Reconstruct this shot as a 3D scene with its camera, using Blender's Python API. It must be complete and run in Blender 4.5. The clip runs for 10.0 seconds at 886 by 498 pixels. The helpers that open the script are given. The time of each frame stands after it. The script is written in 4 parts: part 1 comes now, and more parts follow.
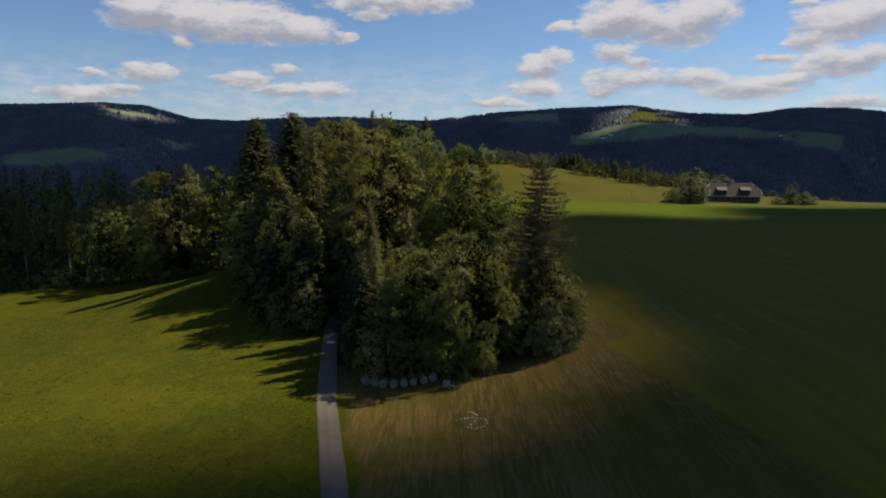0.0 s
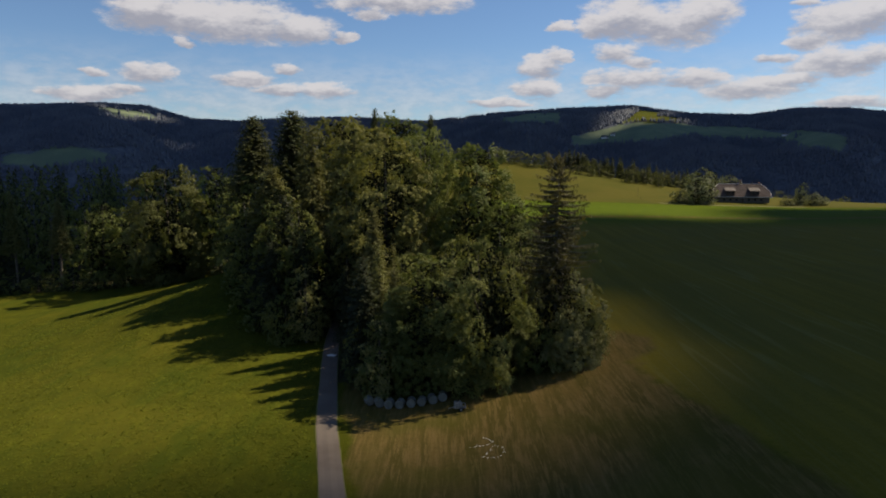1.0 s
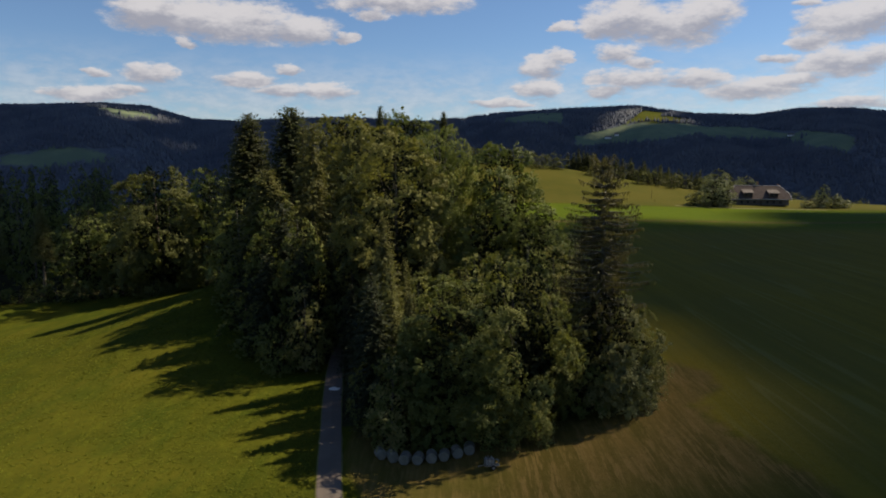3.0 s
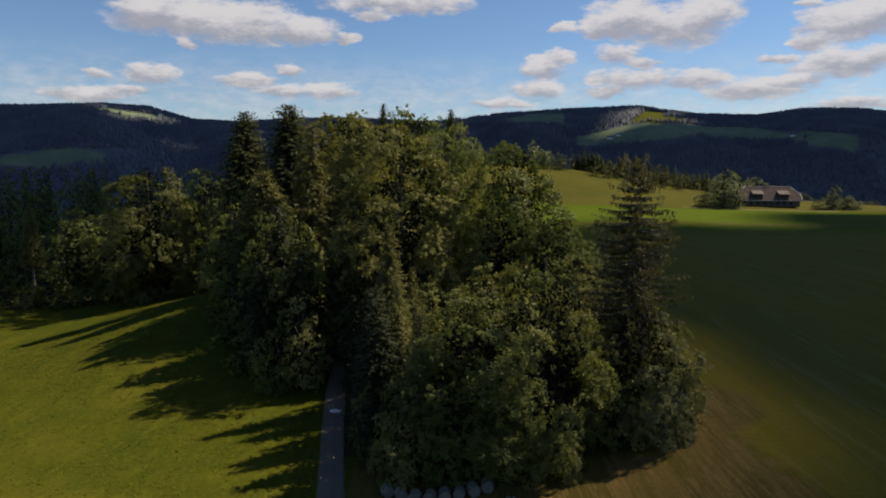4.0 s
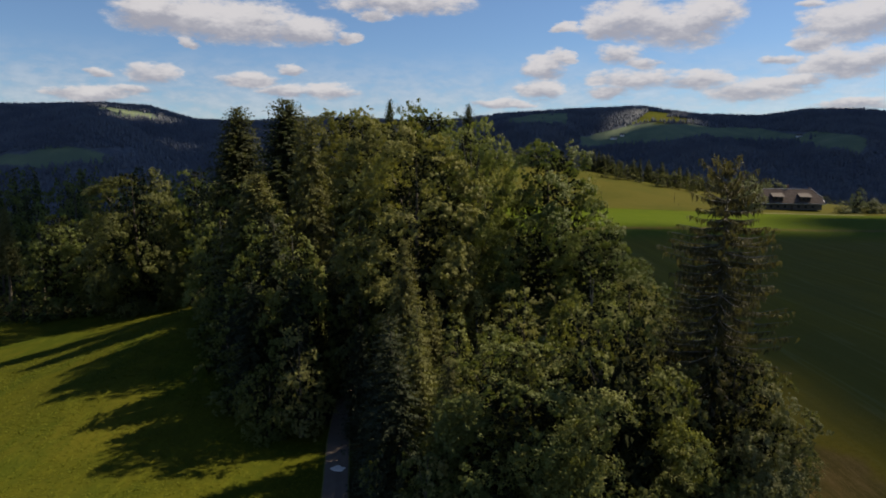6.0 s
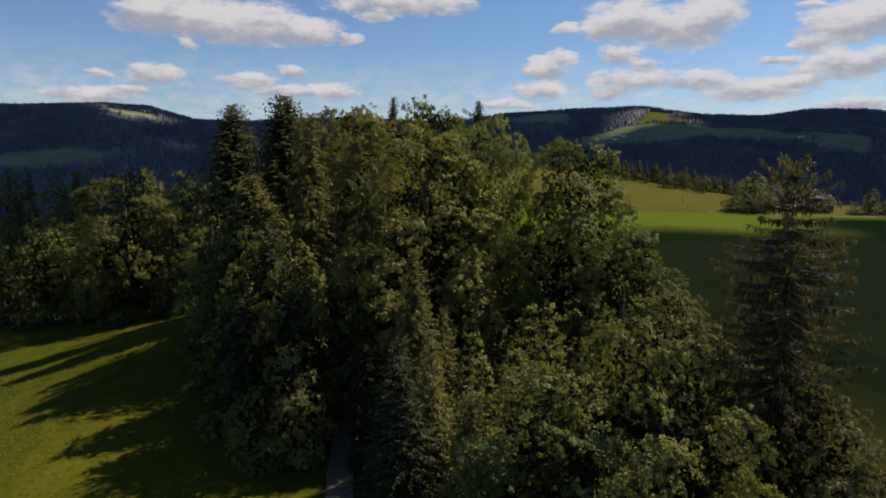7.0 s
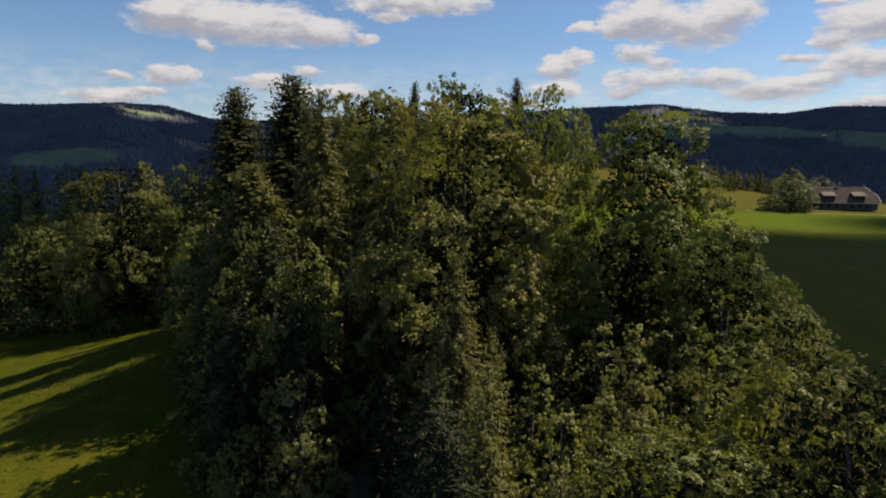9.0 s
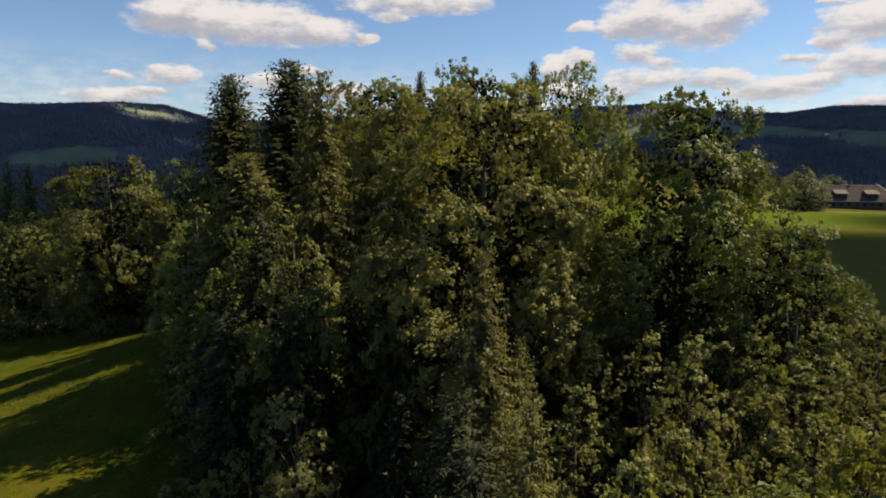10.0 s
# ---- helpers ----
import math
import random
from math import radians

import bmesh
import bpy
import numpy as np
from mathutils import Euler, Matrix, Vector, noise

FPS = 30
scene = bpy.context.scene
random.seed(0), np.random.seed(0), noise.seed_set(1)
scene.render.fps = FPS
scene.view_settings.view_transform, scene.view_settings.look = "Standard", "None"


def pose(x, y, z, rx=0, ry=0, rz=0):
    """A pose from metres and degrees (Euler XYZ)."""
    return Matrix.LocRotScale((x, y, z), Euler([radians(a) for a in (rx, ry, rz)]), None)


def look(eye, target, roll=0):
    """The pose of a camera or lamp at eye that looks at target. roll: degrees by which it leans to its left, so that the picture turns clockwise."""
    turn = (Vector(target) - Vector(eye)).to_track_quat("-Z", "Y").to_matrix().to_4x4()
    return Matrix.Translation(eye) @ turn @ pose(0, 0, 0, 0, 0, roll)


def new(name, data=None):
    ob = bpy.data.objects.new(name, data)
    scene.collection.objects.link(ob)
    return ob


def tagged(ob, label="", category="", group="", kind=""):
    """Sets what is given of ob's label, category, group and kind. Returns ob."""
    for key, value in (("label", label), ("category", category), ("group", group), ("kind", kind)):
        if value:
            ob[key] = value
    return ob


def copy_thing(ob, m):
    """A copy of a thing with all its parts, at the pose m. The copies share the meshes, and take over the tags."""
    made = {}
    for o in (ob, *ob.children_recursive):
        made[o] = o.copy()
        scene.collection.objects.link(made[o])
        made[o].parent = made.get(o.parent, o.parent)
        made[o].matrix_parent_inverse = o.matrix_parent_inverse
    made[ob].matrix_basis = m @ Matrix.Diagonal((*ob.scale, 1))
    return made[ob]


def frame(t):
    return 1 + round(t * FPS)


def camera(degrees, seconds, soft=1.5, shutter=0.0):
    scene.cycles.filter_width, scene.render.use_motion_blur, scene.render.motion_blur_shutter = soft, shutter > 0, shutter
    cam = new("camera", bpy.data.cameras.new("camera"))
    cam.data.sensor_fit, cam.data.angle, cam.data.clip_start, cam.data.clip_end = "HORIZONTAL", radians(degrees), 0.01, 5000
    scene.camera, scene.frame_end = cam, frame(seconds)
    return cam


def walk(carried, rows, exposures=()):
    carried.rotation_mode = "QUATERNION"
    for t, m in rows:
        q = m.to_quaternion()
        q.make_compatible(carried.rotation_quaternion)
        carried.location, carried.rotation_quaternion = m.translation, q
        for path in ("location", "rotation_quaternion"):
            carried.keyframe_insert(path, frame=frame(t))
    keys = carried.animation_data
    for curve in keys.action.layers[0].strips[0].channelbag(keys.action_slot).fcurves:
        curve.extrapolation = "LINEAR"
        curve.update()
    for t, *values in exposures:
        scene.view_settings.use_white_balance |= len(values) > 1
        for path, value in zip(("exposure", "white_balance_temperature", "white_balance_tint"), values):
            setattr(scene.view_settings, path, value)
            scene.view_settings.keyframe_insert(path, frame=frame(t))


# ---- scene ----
cam = camera(67.0, 10.0, soft=1.8)
PATH = [
    (0, (1.644, -8.086, 28.144), (1.648, -6.104, 27.877), 0.1),
    (0.5, (1.052, -4.54, 28.17), (1.055, -2.558, 27.903), 0.1),
    (1, (0.529, -1.207, 28.158), (0.531, 0.775, 27.891), 0.1),
    (1.5, (-0.126, 2.215, 28.175), (-0.125, 4.197, 27.908), 0.1),
    (2, (-0.728, 5.596, 28.226), (-0.728, 7.578, 27.96), 0.1),
    (2.5, (-1.305, 8.866, 28.333), (-1.306, 10.848, 28.067), 0.1),
    (4, (-3.062, 19.577, 28.382), (-3.067, 21.559, 28.117), 0.1),
    (4.5, (-3.668, 23.039, 28.442), (-3.674, 25.022, 28.178), 0.1),
    (5, (-4.294, 26.555, 28.489), (-4.301, 28.537, 28.224), 0.1),
    (5.5, (-4.91, 30.097, 28.54), (-4.917, 32.079, 28.275), 0.2),
    (7, (-6.756, 40.585, 28.494), (-6.766, 42.567, 28.231), 0.2),
    (7.5, (-7.282, 44.041, 28.426), (-7.294, 46.023, 28.162), 0.2),
    (8, (-7.86, 47.622, 28.239), (-7.874, 49.604, 27.974), 0.1),
    (8.5, (-8.43, 51.019, 27.602), (-8.479, 53.001, 27.338), 0.1),
    (9, (-9.087, 54.432, 26.823), (-9.141, 56.414, 26.56), 0.1),
    (9.5, (-9.835, 57.805, 26.128), (-9.888, 59.787, 25.863), 0.1),
    (10, (-10.464, 61.099, 25.766), (-10.519, 63.081, 25.502), 0.1),
]
walk(cam, [(t, look(eye, target, roll)) for t, eye, target, roll in PATH], [(0, 0.66, 7250, 11), (8, 0.70, 7300, 11), (9, 0.80, 7500, 11), (10, 1.0, 7850, 11)])

# ---- world, sun and exposure ----
SUN_AZ, SUN_EL = radians(67), radians(46.5)      # azimuth to the right of +y
SUN_DIR = Vector((math.sin(SUN_AZ) * math.cos(SUN_EL), math.cos(SUN_AZ) * math.cos(SUN_EL), math.sin(SUN_EL)))


class Nodes:
    """Short hand for building a node tree."""

    def __init__(self, tree):
        self.tree = tree
        tree.nodes.clear()

    def add(self, kind, ins=None, **props):
        n = self.tree.nodes.new(kind)
        for k, v in props.items():
            setattr(n, k, v)
        for k, v in (ins or {}).items():
            self.set(n, k, v)
        return n

    def set(self, n, k, v):
        if isinstance(v, bpy.types.NodeSocket):
            self.tree.links.new(v, n.inputs[k])
        else:
            n.inputs[k].default_value = v

    def math(self, op, a, b=0.0, c=0.0, clamp=False):
        n = self.add("ShaderNodeMath", {0: a, 1: b, 2: c}, operation=op)
        n.use_clamp = clamp
        return n.outputs[0]

    def mix(self, f, a, b, blend="MIX"):
        n = self.add("ShaderNodeMix", data_type="RGBA", blend_type=blend)
        self.set(n, 0, f)
        self.set(n, 6, a)
        self.set(n, 7, b)
        return n.outputs[2]

    def noise(self, vec, scale, detail=4.0, rough=0.55, out=0):
        return self.add("ShaderNodeTexNoise", {"Vector": vec, "Scale": scale, "Detail": detail, "Roughness": rough}).outputs[out]

    def ramp(self, f, lo, hi):
        return self.add("ShaderNodeMapRange", {0: f, 1: lo, 2: hi}, interpolation_type="SMOOTHSTEP").outputs[0]


def rgb(r, g, b):
    return (r, g, b, 1.0)


world = bpy.data.worlds.new("sky")
scene.world = world
world.use_nodes = True
w = Nodes(world.node_tree)
sky = w.add("ShaderNodeTexSky", sky_type="NISHITA")
sky.sun_disc, sky.sun_elevation, sky.sun_rotation = False, SUN_EL, SUN_AZ
sky.altitude, sky.air_density, sky.dust_density, sky.ozone_density = 900, 1.0, 0.4, 2.0
coord = w.add("ShaderNodeTexCoord").outputs["Generated"]
sep = w.add("ShaderNodeSeparateXYZ", {0: coord})
az = w.math("ARCTAN2", sep.outputs[0], sep.outputs[1])
el = w.math("ARCSINE", sep.outputs[2])
# heads of cumulus: azimuth, elevation, half-width, half-height in degrees
HEADS_WEST = [(-21.4, 10.9, 5.0, 1.7), (-16.4, 10.6, 5.6, 1.8), (-11.6, 10.2, 3.4, 1.2), (-23.3, 11.3, 2.7, 1.5), (-8.0, 9.8, 1.1, 0.5), (-20.9, 8.9, 1.0, 0.4),
              (-3.8, 12.5, 6.9, 0.9), (-6.1, 11.5, 1.6, 0.5), (-27.5, 4.8, 3.7, 0.6), (-23.1, 6.5, 2.2, 0.9), (-26.9, 6.4, 1.3, 0.4), (-24.7, 5.2, 1.9, 0.4),
              (-16.1, 6.3, 2.8, 0.7), (-13.1, 5.5, 2.7, 0.5), (-9.7, 5.5, 3.0, 0.6), (-12.8, 7.2, 1.3, 0.4), (-46.0, 10.0, 9.0, 2.4)]
HEADS_NORTH = [(15.0, 11.1, 3.9, 1.7), (18.8, 10.3, 4.2, 1.8), (12.8, 10.6, 2.7, 1.1), (9.4, 10.6, 1.1, 0.5), (20.9, 11.3, 2.4, 1.5), (8.1, 7.5, 2.1, 1.1),
               (9.5, 8.4, 1.3, 0.7), (14.2, 8.4, 2.4, 0.8), (16.0, 7.6, 1.7, 0.5), (15.1, 6.4, 4.0, 0.9), (20.3, 6.3, 3.1, 0.7), (24.4, 5.4, 4.7, 1.0),
               (13.0, 5.5, 1.8, 0.6), (7.9, 5.8, 2.3, 0.8), (4.7, 4.7, 3.3, 0.4)]
HEADS_EAST = [(29.7, 9.8, 3.2, 1.7), (31.7, 10.4, 2.0, 1.7), (28.0, 8.4, 1.5, 0.7), (27.4, 11.2, 1.1, 0.4), (29.9, 6.9, 3.5, 1.2), (25.6, 7.5, 1.7, 0.4),
              (31.9, 7.3, 2.0, 0.9), (27.0, 5.9, 2.3, 0.5), (30.8, 4.1, 3.2, 0.5), (50.0, 9.0, 9.0, 2.4)]


def vmath(op, *ins):
    return w.add("ShaderNodeVectorMath", dict(enumerate(ins)), operation=op)


flat_sky = w.add("ShaderNodeCombineXYZ", {0: az, 1: el, 2: 0.0}).outputs[0]
grain = w.add("ShaderNodeCombineXYZ", {0: w.math("MULTIPLY", az, 20.0), 1: w.math("MULTIPLY", el, 46.0), 2: 0.4}).outputs[0]
curl = w.add("ShaderNodeTexNoise", {"Vector": grain, "Scale": 1.0, "Detail": 5.0, "Roughness": 0.6}).outputs["Color"]
sway = vmath("MULTIPLY", vmath("SUBTRACT", curl, (0.5, 0.5, 0.5)).outputs[0], (radians(3.4), radians(1.3), 0.0)).outputs[0]
warped = vmath("ADD", flat_sky, sway).outputs[0]
big = w.noise(grain, 1.6, 7.0, 0.6)
fine = w.noise(grain, 5.5, 6.0, 0.65)
cover, lift = 0.0, 0.0
for a, e, wa, we in HEADS_WEST + HEADS_NORTH + HEADS_EAST:
    ia, ie = 1 / radians(wa * 1.12), 1 / radians(we * 1.22)
    v = vmath("MULTIPLY_ADD", warped, (ia, ie, 0.0), (-radians(a) * ia, -radians(e) * ie, 0.0)).outputs[0]
    g = w.math("SUBTRACT", 1.0, vmath("DOT_PRODUCT", v, v).outputs["Value"], 0.0, True)
    up = w.add("ShaderNodeSeparateXYZ", {0: v}).outputs[1]
    cover = w.math("MAXIMUM", cover, g)
    lift = w.math("MULTIPLY_ADD", up, g, lift)
density = w.math("ADD", cover, w.math("ADD", w.math("MULTIPLY", w.math("SUBTRACT", big, 0.5), 1.3),
                                      w.math("MULTIPLY", w.math("SUBTRACT", fine, 0.5), 0.55)))
mask = w.math("MULTIPLY", w.ramp(density, 0.02, 0.82), w.ramp(cover, 0.0, 0.35))
# thin veil low over the hills
veil = w.math("MULTIPLY", w.math("MULTIPLY", w.ramp(el, radians(2.0), radians(3.6)), w.math("SUBTRACT", 1.0, w.ramp(el, radians(4.5), radians(9.5)))), w.ramp(big, 0.22, 0.62))
mask = w.math("MAXIMUM", mask, w.math("MULTIPLY", veil, 0.42))
# scattered cloud overhead and behind
heap = w.noise(coord, 2.6, 7.0, 0.6)
overhead = w.math("MULTIPLY", w.ramp(heap, 0.55, 0.68), w.ramp(el, radians(17), radians(26)))
mask = w.math("MAXIMUM", mask, overhead)
# lit tops, grey flat bases
shade = w.ramp(w.math("ADD", w.math("MULTIPLY", lift, 1.15), w.math("ADD", w.math("MULTIPLY", w.math("SUBTRACT", big, 0.5), 1.7),
                                                               w.math("MULTIPLY", w.math("SUBTRACT", fine, 0.5), 0.6))), -0.65, 0.5)
CLOUD_SHADE, CLOUD_LIT = rgb(0.325, 0.345, 0.43), rgb(0.620, 0.630, 0.690)
cloud_colour = w.mix(shade, CLOUD_SHADE, CLOUD_LIT)
blue = w.mix(1.0, sky.outputs[0], rgb(0.74, 0.95, 1.20), "MULTIPLY")
clear = w.add("ShaderNodeBackground", {0: blue, 1: 0.058})
cloudy = w.add("ShaderNodeBackground", {0: cloud_colour, 1: 0.66})
both = w.add("ShaderNodeMixShader", {0: w.math("MULTIPLY", mask, 0.92), 1: clear.outputs[0], 2: cloudy.outputs[0]})
w.add("ShaderNodeOutputWorld", {0: both.outputs[0]})

sun_data = bpy.data.lights.new("sun", "SUN")
sun_data.energy, sun_data.angle, sun_data.color = 5.0, radians(0.53), (1.0, 0.90, 0.72)
sun = new("sun", sun_data)
sun.matrix_world = look(SUN_DIR * 100, (0, 0, 0))

# ---- materials ----
def material(name):
    m = bpy.data.materials.new(name)
    m.use_nodes = True
    return m, Nodes(m.node_tree)


def finish(n, colour, rough=0.9, normal=None, spec=0.3, metal=0.0, leaf=None):
    b = n.add("ShaderNodeBsdfPrincipled", {"Base Color": colour, "Roughness": rough, "Specular IOR Level": spec, "Metallic": metal})
    if normal is not None:
        n.set(b, "Normal", normal)
    out = b.outputs[0]
    if leaf is not None:
        glow = n.mix(1.0, leaf, rgb(2.9, 3.0, 1.5), "MULTIPLY")
        back = n.add("ShaderNodeBsdfTranslucent", {0: glow})
        out = n.add("ShaderNodeMixShader", {0: 0.16, 1: out, 2: back.outputs[0]}).outputs[0]
    n.add("ShaderNodeOutputMaterial", {0: out})


def bump(n, height, dist, strength=0.6):
    return n.add("ShaderNodeBump", {"Height": height, "Distance": dist, "Strength": strength}).outputs[0]


def leaf_material(name, dark, light, tint, rough=0.55, gloss=0.10):
    """Foliage: every leaf differs a little, every tree too, and patches of a crown."""
    m, n = material(name)
    geo = n.add("ShaderNodeNewGeometry")
    isl, pos = geo.outputs["Random Per Island"], geo.outputs["Position"]
    tree = n.add("ShaderNodeObjectInfo").outputs["Random"]
    patch = n.noise(pos, 0.35, 3.0)
    f = n.math("ADD", n.math("MULTIPLY", isl, 0.34), n.math("MULTIPLY", n.math("SUBTRACT", patch, 0.22), 0.95), 0.0, True)
    c = n.mix(f, rgb(*dark), rgb(*light))
    c = n.mix(n.math("MULTIPLY", tree, 0.45), c, rgb(*tint))
    finish(n, c, rough, None, gloss, 0.0, c)
    return m


LEAF_MAPLE = leaf_material("maple_leaves", (0.042, 0.051, 0.016), (0.222, 0.230, 0.065), (0.145, 0.139, 0.042))
LEAF_BEECH = leaf_material("beech_leaves", (0.055, 0.062, 0.019), (0.207, 0.203, 0.061), (0.158, 0.145, 0.047))
# maple leaves again, darkened in the colour for passing cloud shade
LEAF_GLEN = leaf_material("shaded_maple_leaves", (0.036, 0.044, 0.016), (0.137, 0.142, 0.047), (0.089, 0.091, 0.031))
LEAF_HAZEL = leaf_material("hazel_leaves", (0.060, 0.066, 0.027), (0.209, 0.204, 0.083), (0.149, 0.143, 0.058))
LEAF_YOUNG = leaf_material("sapling_leaves", (0.074, 0.091, 0.030), (0.250, 0.253, 0.088), (0.183, 0.175, 0.058))
LEAF_DARK = leaf_material("dark_leaves", (0.047, 0.065, 0.019), (0.133, 0.152, 0.046), (0.107, 0.109, 0.033))
LEAF_PALE = leaf_material("pale_leaves", (0.097, 0.105, 0.039), (0.215, 0.205, 0.079), (0.171, 0.156, 0.065))
LEAF_BIRCH = leaf_material("birch_leaves", (0.084, 0.106, 0.031), (0.192, 0.208, 0.068), (0.153, 0.161, 0.048))
NEEDLES = leaf_material("spruce_needles", (0.024, 0.033, 0.017), (0.072, 0.078, 0.034), (0.058, 0.057, 0.027), 0.6, 0.08)
NEEDLES_FAR = leaf_material("distant_spruce_needles", (0.020, 0.026, 0.012), (0.060, 0.066, 0.028), (0.044, 0.047, 0.020), 0.6, 0.04)
NEEDLES_BROWN = leaf_material("browned_needles", (0.047, 0.049, 0.021), (0.144, 0.139, 0.056), (0.102, 0.101, 0.042), 0.6, 0.08)
NEEDLES_DULL = leaf_material("dull_brown_green_needles", (0.036, 0.034, 0.018), (0.096, 0.086, 0.043), (0.066, 0.060, 0.030), 0.6, 0.08)
NEEDLES_FRESH = leaf_material("young_needles", (0.048, 0.057, 0.023), (0.134, 0.136, 0.052), (0.111, 0.102, 0.040), 0.6, 0.08)
NEEDLES_PALE = leaf_material("silver_needles", (0.042, 0.055, 0.027), (0.140, 0.152, 0.064), (0.093, 0.102, 0.044), 0.6, 0.08)
LEAF_GARDEN = leaf_material("garden_leaves", (0.075, 0.088, 0.052), (0.21, 0.225, 0.130), (0.15, 0.155, 0.091))
# fir needles coloured near black to stand for the wood's deep shade
NEEDLES_SHADE = leaf_material("shade_dark_fir_needles", (0.010, 0.015, 0.009), (0.046, 0.054, 0.029), (0.026, 0.032, 0.017), 0.6, 0.08)
# far needles tinted blue-grey: aerial haze put into the base colour
FOREST_FAR, fn = material("hazed_far_forest_needles")
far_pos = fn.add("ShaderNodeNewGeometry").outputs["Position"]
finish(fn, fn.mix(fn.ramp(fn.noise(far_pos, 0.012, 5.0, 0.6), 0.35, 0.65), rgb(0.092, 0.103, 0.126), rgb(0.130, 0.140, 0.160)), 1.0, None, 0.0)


def bark_material(name, a, b):
    m, n = material(name)
    pos = n.add("ShaderNodeNewGeometry").outputs["Position"]
    st = n.add("ShaderNodeMapping", {"Vector": pos, "Scale": (6, 6, 1.2)}).outputs[0]
    f = n.noise(st, 1.5, 6.0, 0.65)
    c = n.mix(n.ramp(f, 0.35, 0.65), rgb(*a), rgb(*b))
    c = n.mix(n.ramp(n.noise(pos, 0.8, 3.0), 0.5, 0.7), c, rgb(0.10, 0.11, 0.07))
    finish(n, c, 0.95, bump(n, f, 0.06))
    return m


BARK = bark_material("bark", (0.05, 0.04, 0.03), (0.14, 0.115, 0.09))
BARK_GREY = bark_material("grey_bark", (0.08, 0.075, 0.065), (0.19, 0.18, 0.155))


def ground_material():
    """Meadows, mown strip, crop and forest floor; the 'cover' attribute says which grows where."""
    m, n = material("meadow_and_fields")
    pos = n.add("ShaderNodeNewGeometry").outputs["Position"]
    cov = n.add("ShaderNodeVertexColor", layer_name="cover")
    s = n.add("ShaderNodeSeparateColor", {0: cov.outputs[0]})
    edge = n.math("MULTIPLY", n.math("SUBTRACT", n.noise(pos, 0.35, 4.0), 0.5), 0.5)
    mown = n.ramp(n.math("ADD", s.outputs[0], edge), 0.35, 0.65)
    crop = n.ramp(n.math("ADD", s.outputs[1], edge), 0.35, 0.65)
    wood = n.ramp(n.math("ADD", s.outputs[2], edge), 0.35, 0.65)
    hay = n.ramp(n.math("ADD", cov.outputs[1], edge), 0.35, 0.65)
    big, mid = n.noise(pos, 0.035, 4.0), n.noise(pos, 0.22, 5.0, 0.6)
    tuft = n.noise(pos, 1.6, 5.0, 0.7)
    blade = n.noise(pos, 7.0, 4.0, 0.7)
    # lush meadow with flowering patches
    g = n.mix(n.ramp(mid, 0.3, 0.7), rgb(0.040, 0.046, 0.005), rgb(0.058, 0.061, 0.006))
    g = n.mix(n.math("MULTIPLY", n.ramp(big, 0.45, 0.68), 0.6), g, rgb(0.080, 0.074, 0.009))
    drift = n.noise(n.add("ShaderNodeMapping", {"Vector": pos, "Rotation": (0, 0, radians(-35)), "Scale": (1.0, 0.4, 1.0)}).outputs[0], 0.11, 5.0, 0.65)
    g = n.mix(n.math("MULTIPLY", n.ramp(drift, 0.46, 0.62), 0.65), g, rgb(0.030, 0.046, 0.005))
    g = n.mix(n.math("MULTIPLY", n.ramp(tuft, 0.5, 0.66), 0.75), g, rgb(0.036, 0.046, 0.005))
    lean = n.add("ShaderNodeMapping", {"Vector": pos, "Rotation": (0, 0, radians(20)), "Scale": (1.0, 0.35, 1.0)}).outputs[0]
    g = n.mix(n.math("MULTIPLY", n.ramp(n.noise(lean, 0.8, 6.0, 0.75), 0.5, 0.66), 0.6), g, rgb(0.080, 0.086, 0.009))
    g = n.mix(n.math("MULTIPLY", n.ramp(blade, 0.58, 0.72), 0.5), g, rgb(0.13, 0.118, 0.02))
    # mown strip: dry swaths that run with the mower
    turn = n.add("ShaderNodeMapping", {"Vector": pos, "Rotation": (0, 0, radians(-28)), "Scale": (1.0, 0.09, 1.0)}).outputs[0]
    swath, strand = n.noise(turn, 0.5, 3.0, 0.55), n.noise(turn, 2.6, 5.0, 0.75)
    d = n.mix(n.ramp(swath, 0.36, 0.66), rgb(0.070, 0.056, 0.015), rgb(0.112, 0.079, 0.025))
    d = n.mix(n.math("MULTIPLY", n.ramp(strand, 0.46, 0.62), 0.8), d, rgb(0.146, 0.100, 0.037))
    d = n.mix(n.math("MULTIPLY", n.ramp(n.noise(pos, 0.07, 4.0), 0.45, 0.64), 0.65), d, rgb(0.058, 0.058, 0.011))
    d = n.mix(n.math("MULTIPLY", n.ramp(tuft, 0.52, 0.7), 0.4), d, rgb(0.050, 0.044, 0.012))
    # dense crop with faint drill lines
    turn2 = n.add("ShaderNodeMapping", {"Vector": pos, "Rotation": (0, 0, radians(-19)), "Scale": (1.0, 0.04, 1.0)}).outputs[0]
    row = n.noise(turn2, 0.5, 3.0, 0.5)
    k = n.mix(n.ramp(row, 0.35, 0.65), rgb(0.102, 0.086, 0.012), rgb(0.126, 0.102, 0.014))
    k = n.mix(n.math("MULTIPLY", n.ramp(tuft, 0.5, 0.7), 0.5), k, rgb(0.076, 0.068, 0.010))
    k = n.mix(n.math("MULTIPLY", n.ramp(n.noise(turn2, 2.4, 5.0, 0.75), 0.5, 0.68), 0.4), k, rgb(0.120, 0.114, 0.032))
    k = n.mix(n.math("MULTIPLY", n.ramp(big, 0.46, 0.62), 0.45), k, rgb(0.090, 0.084, 0.021))
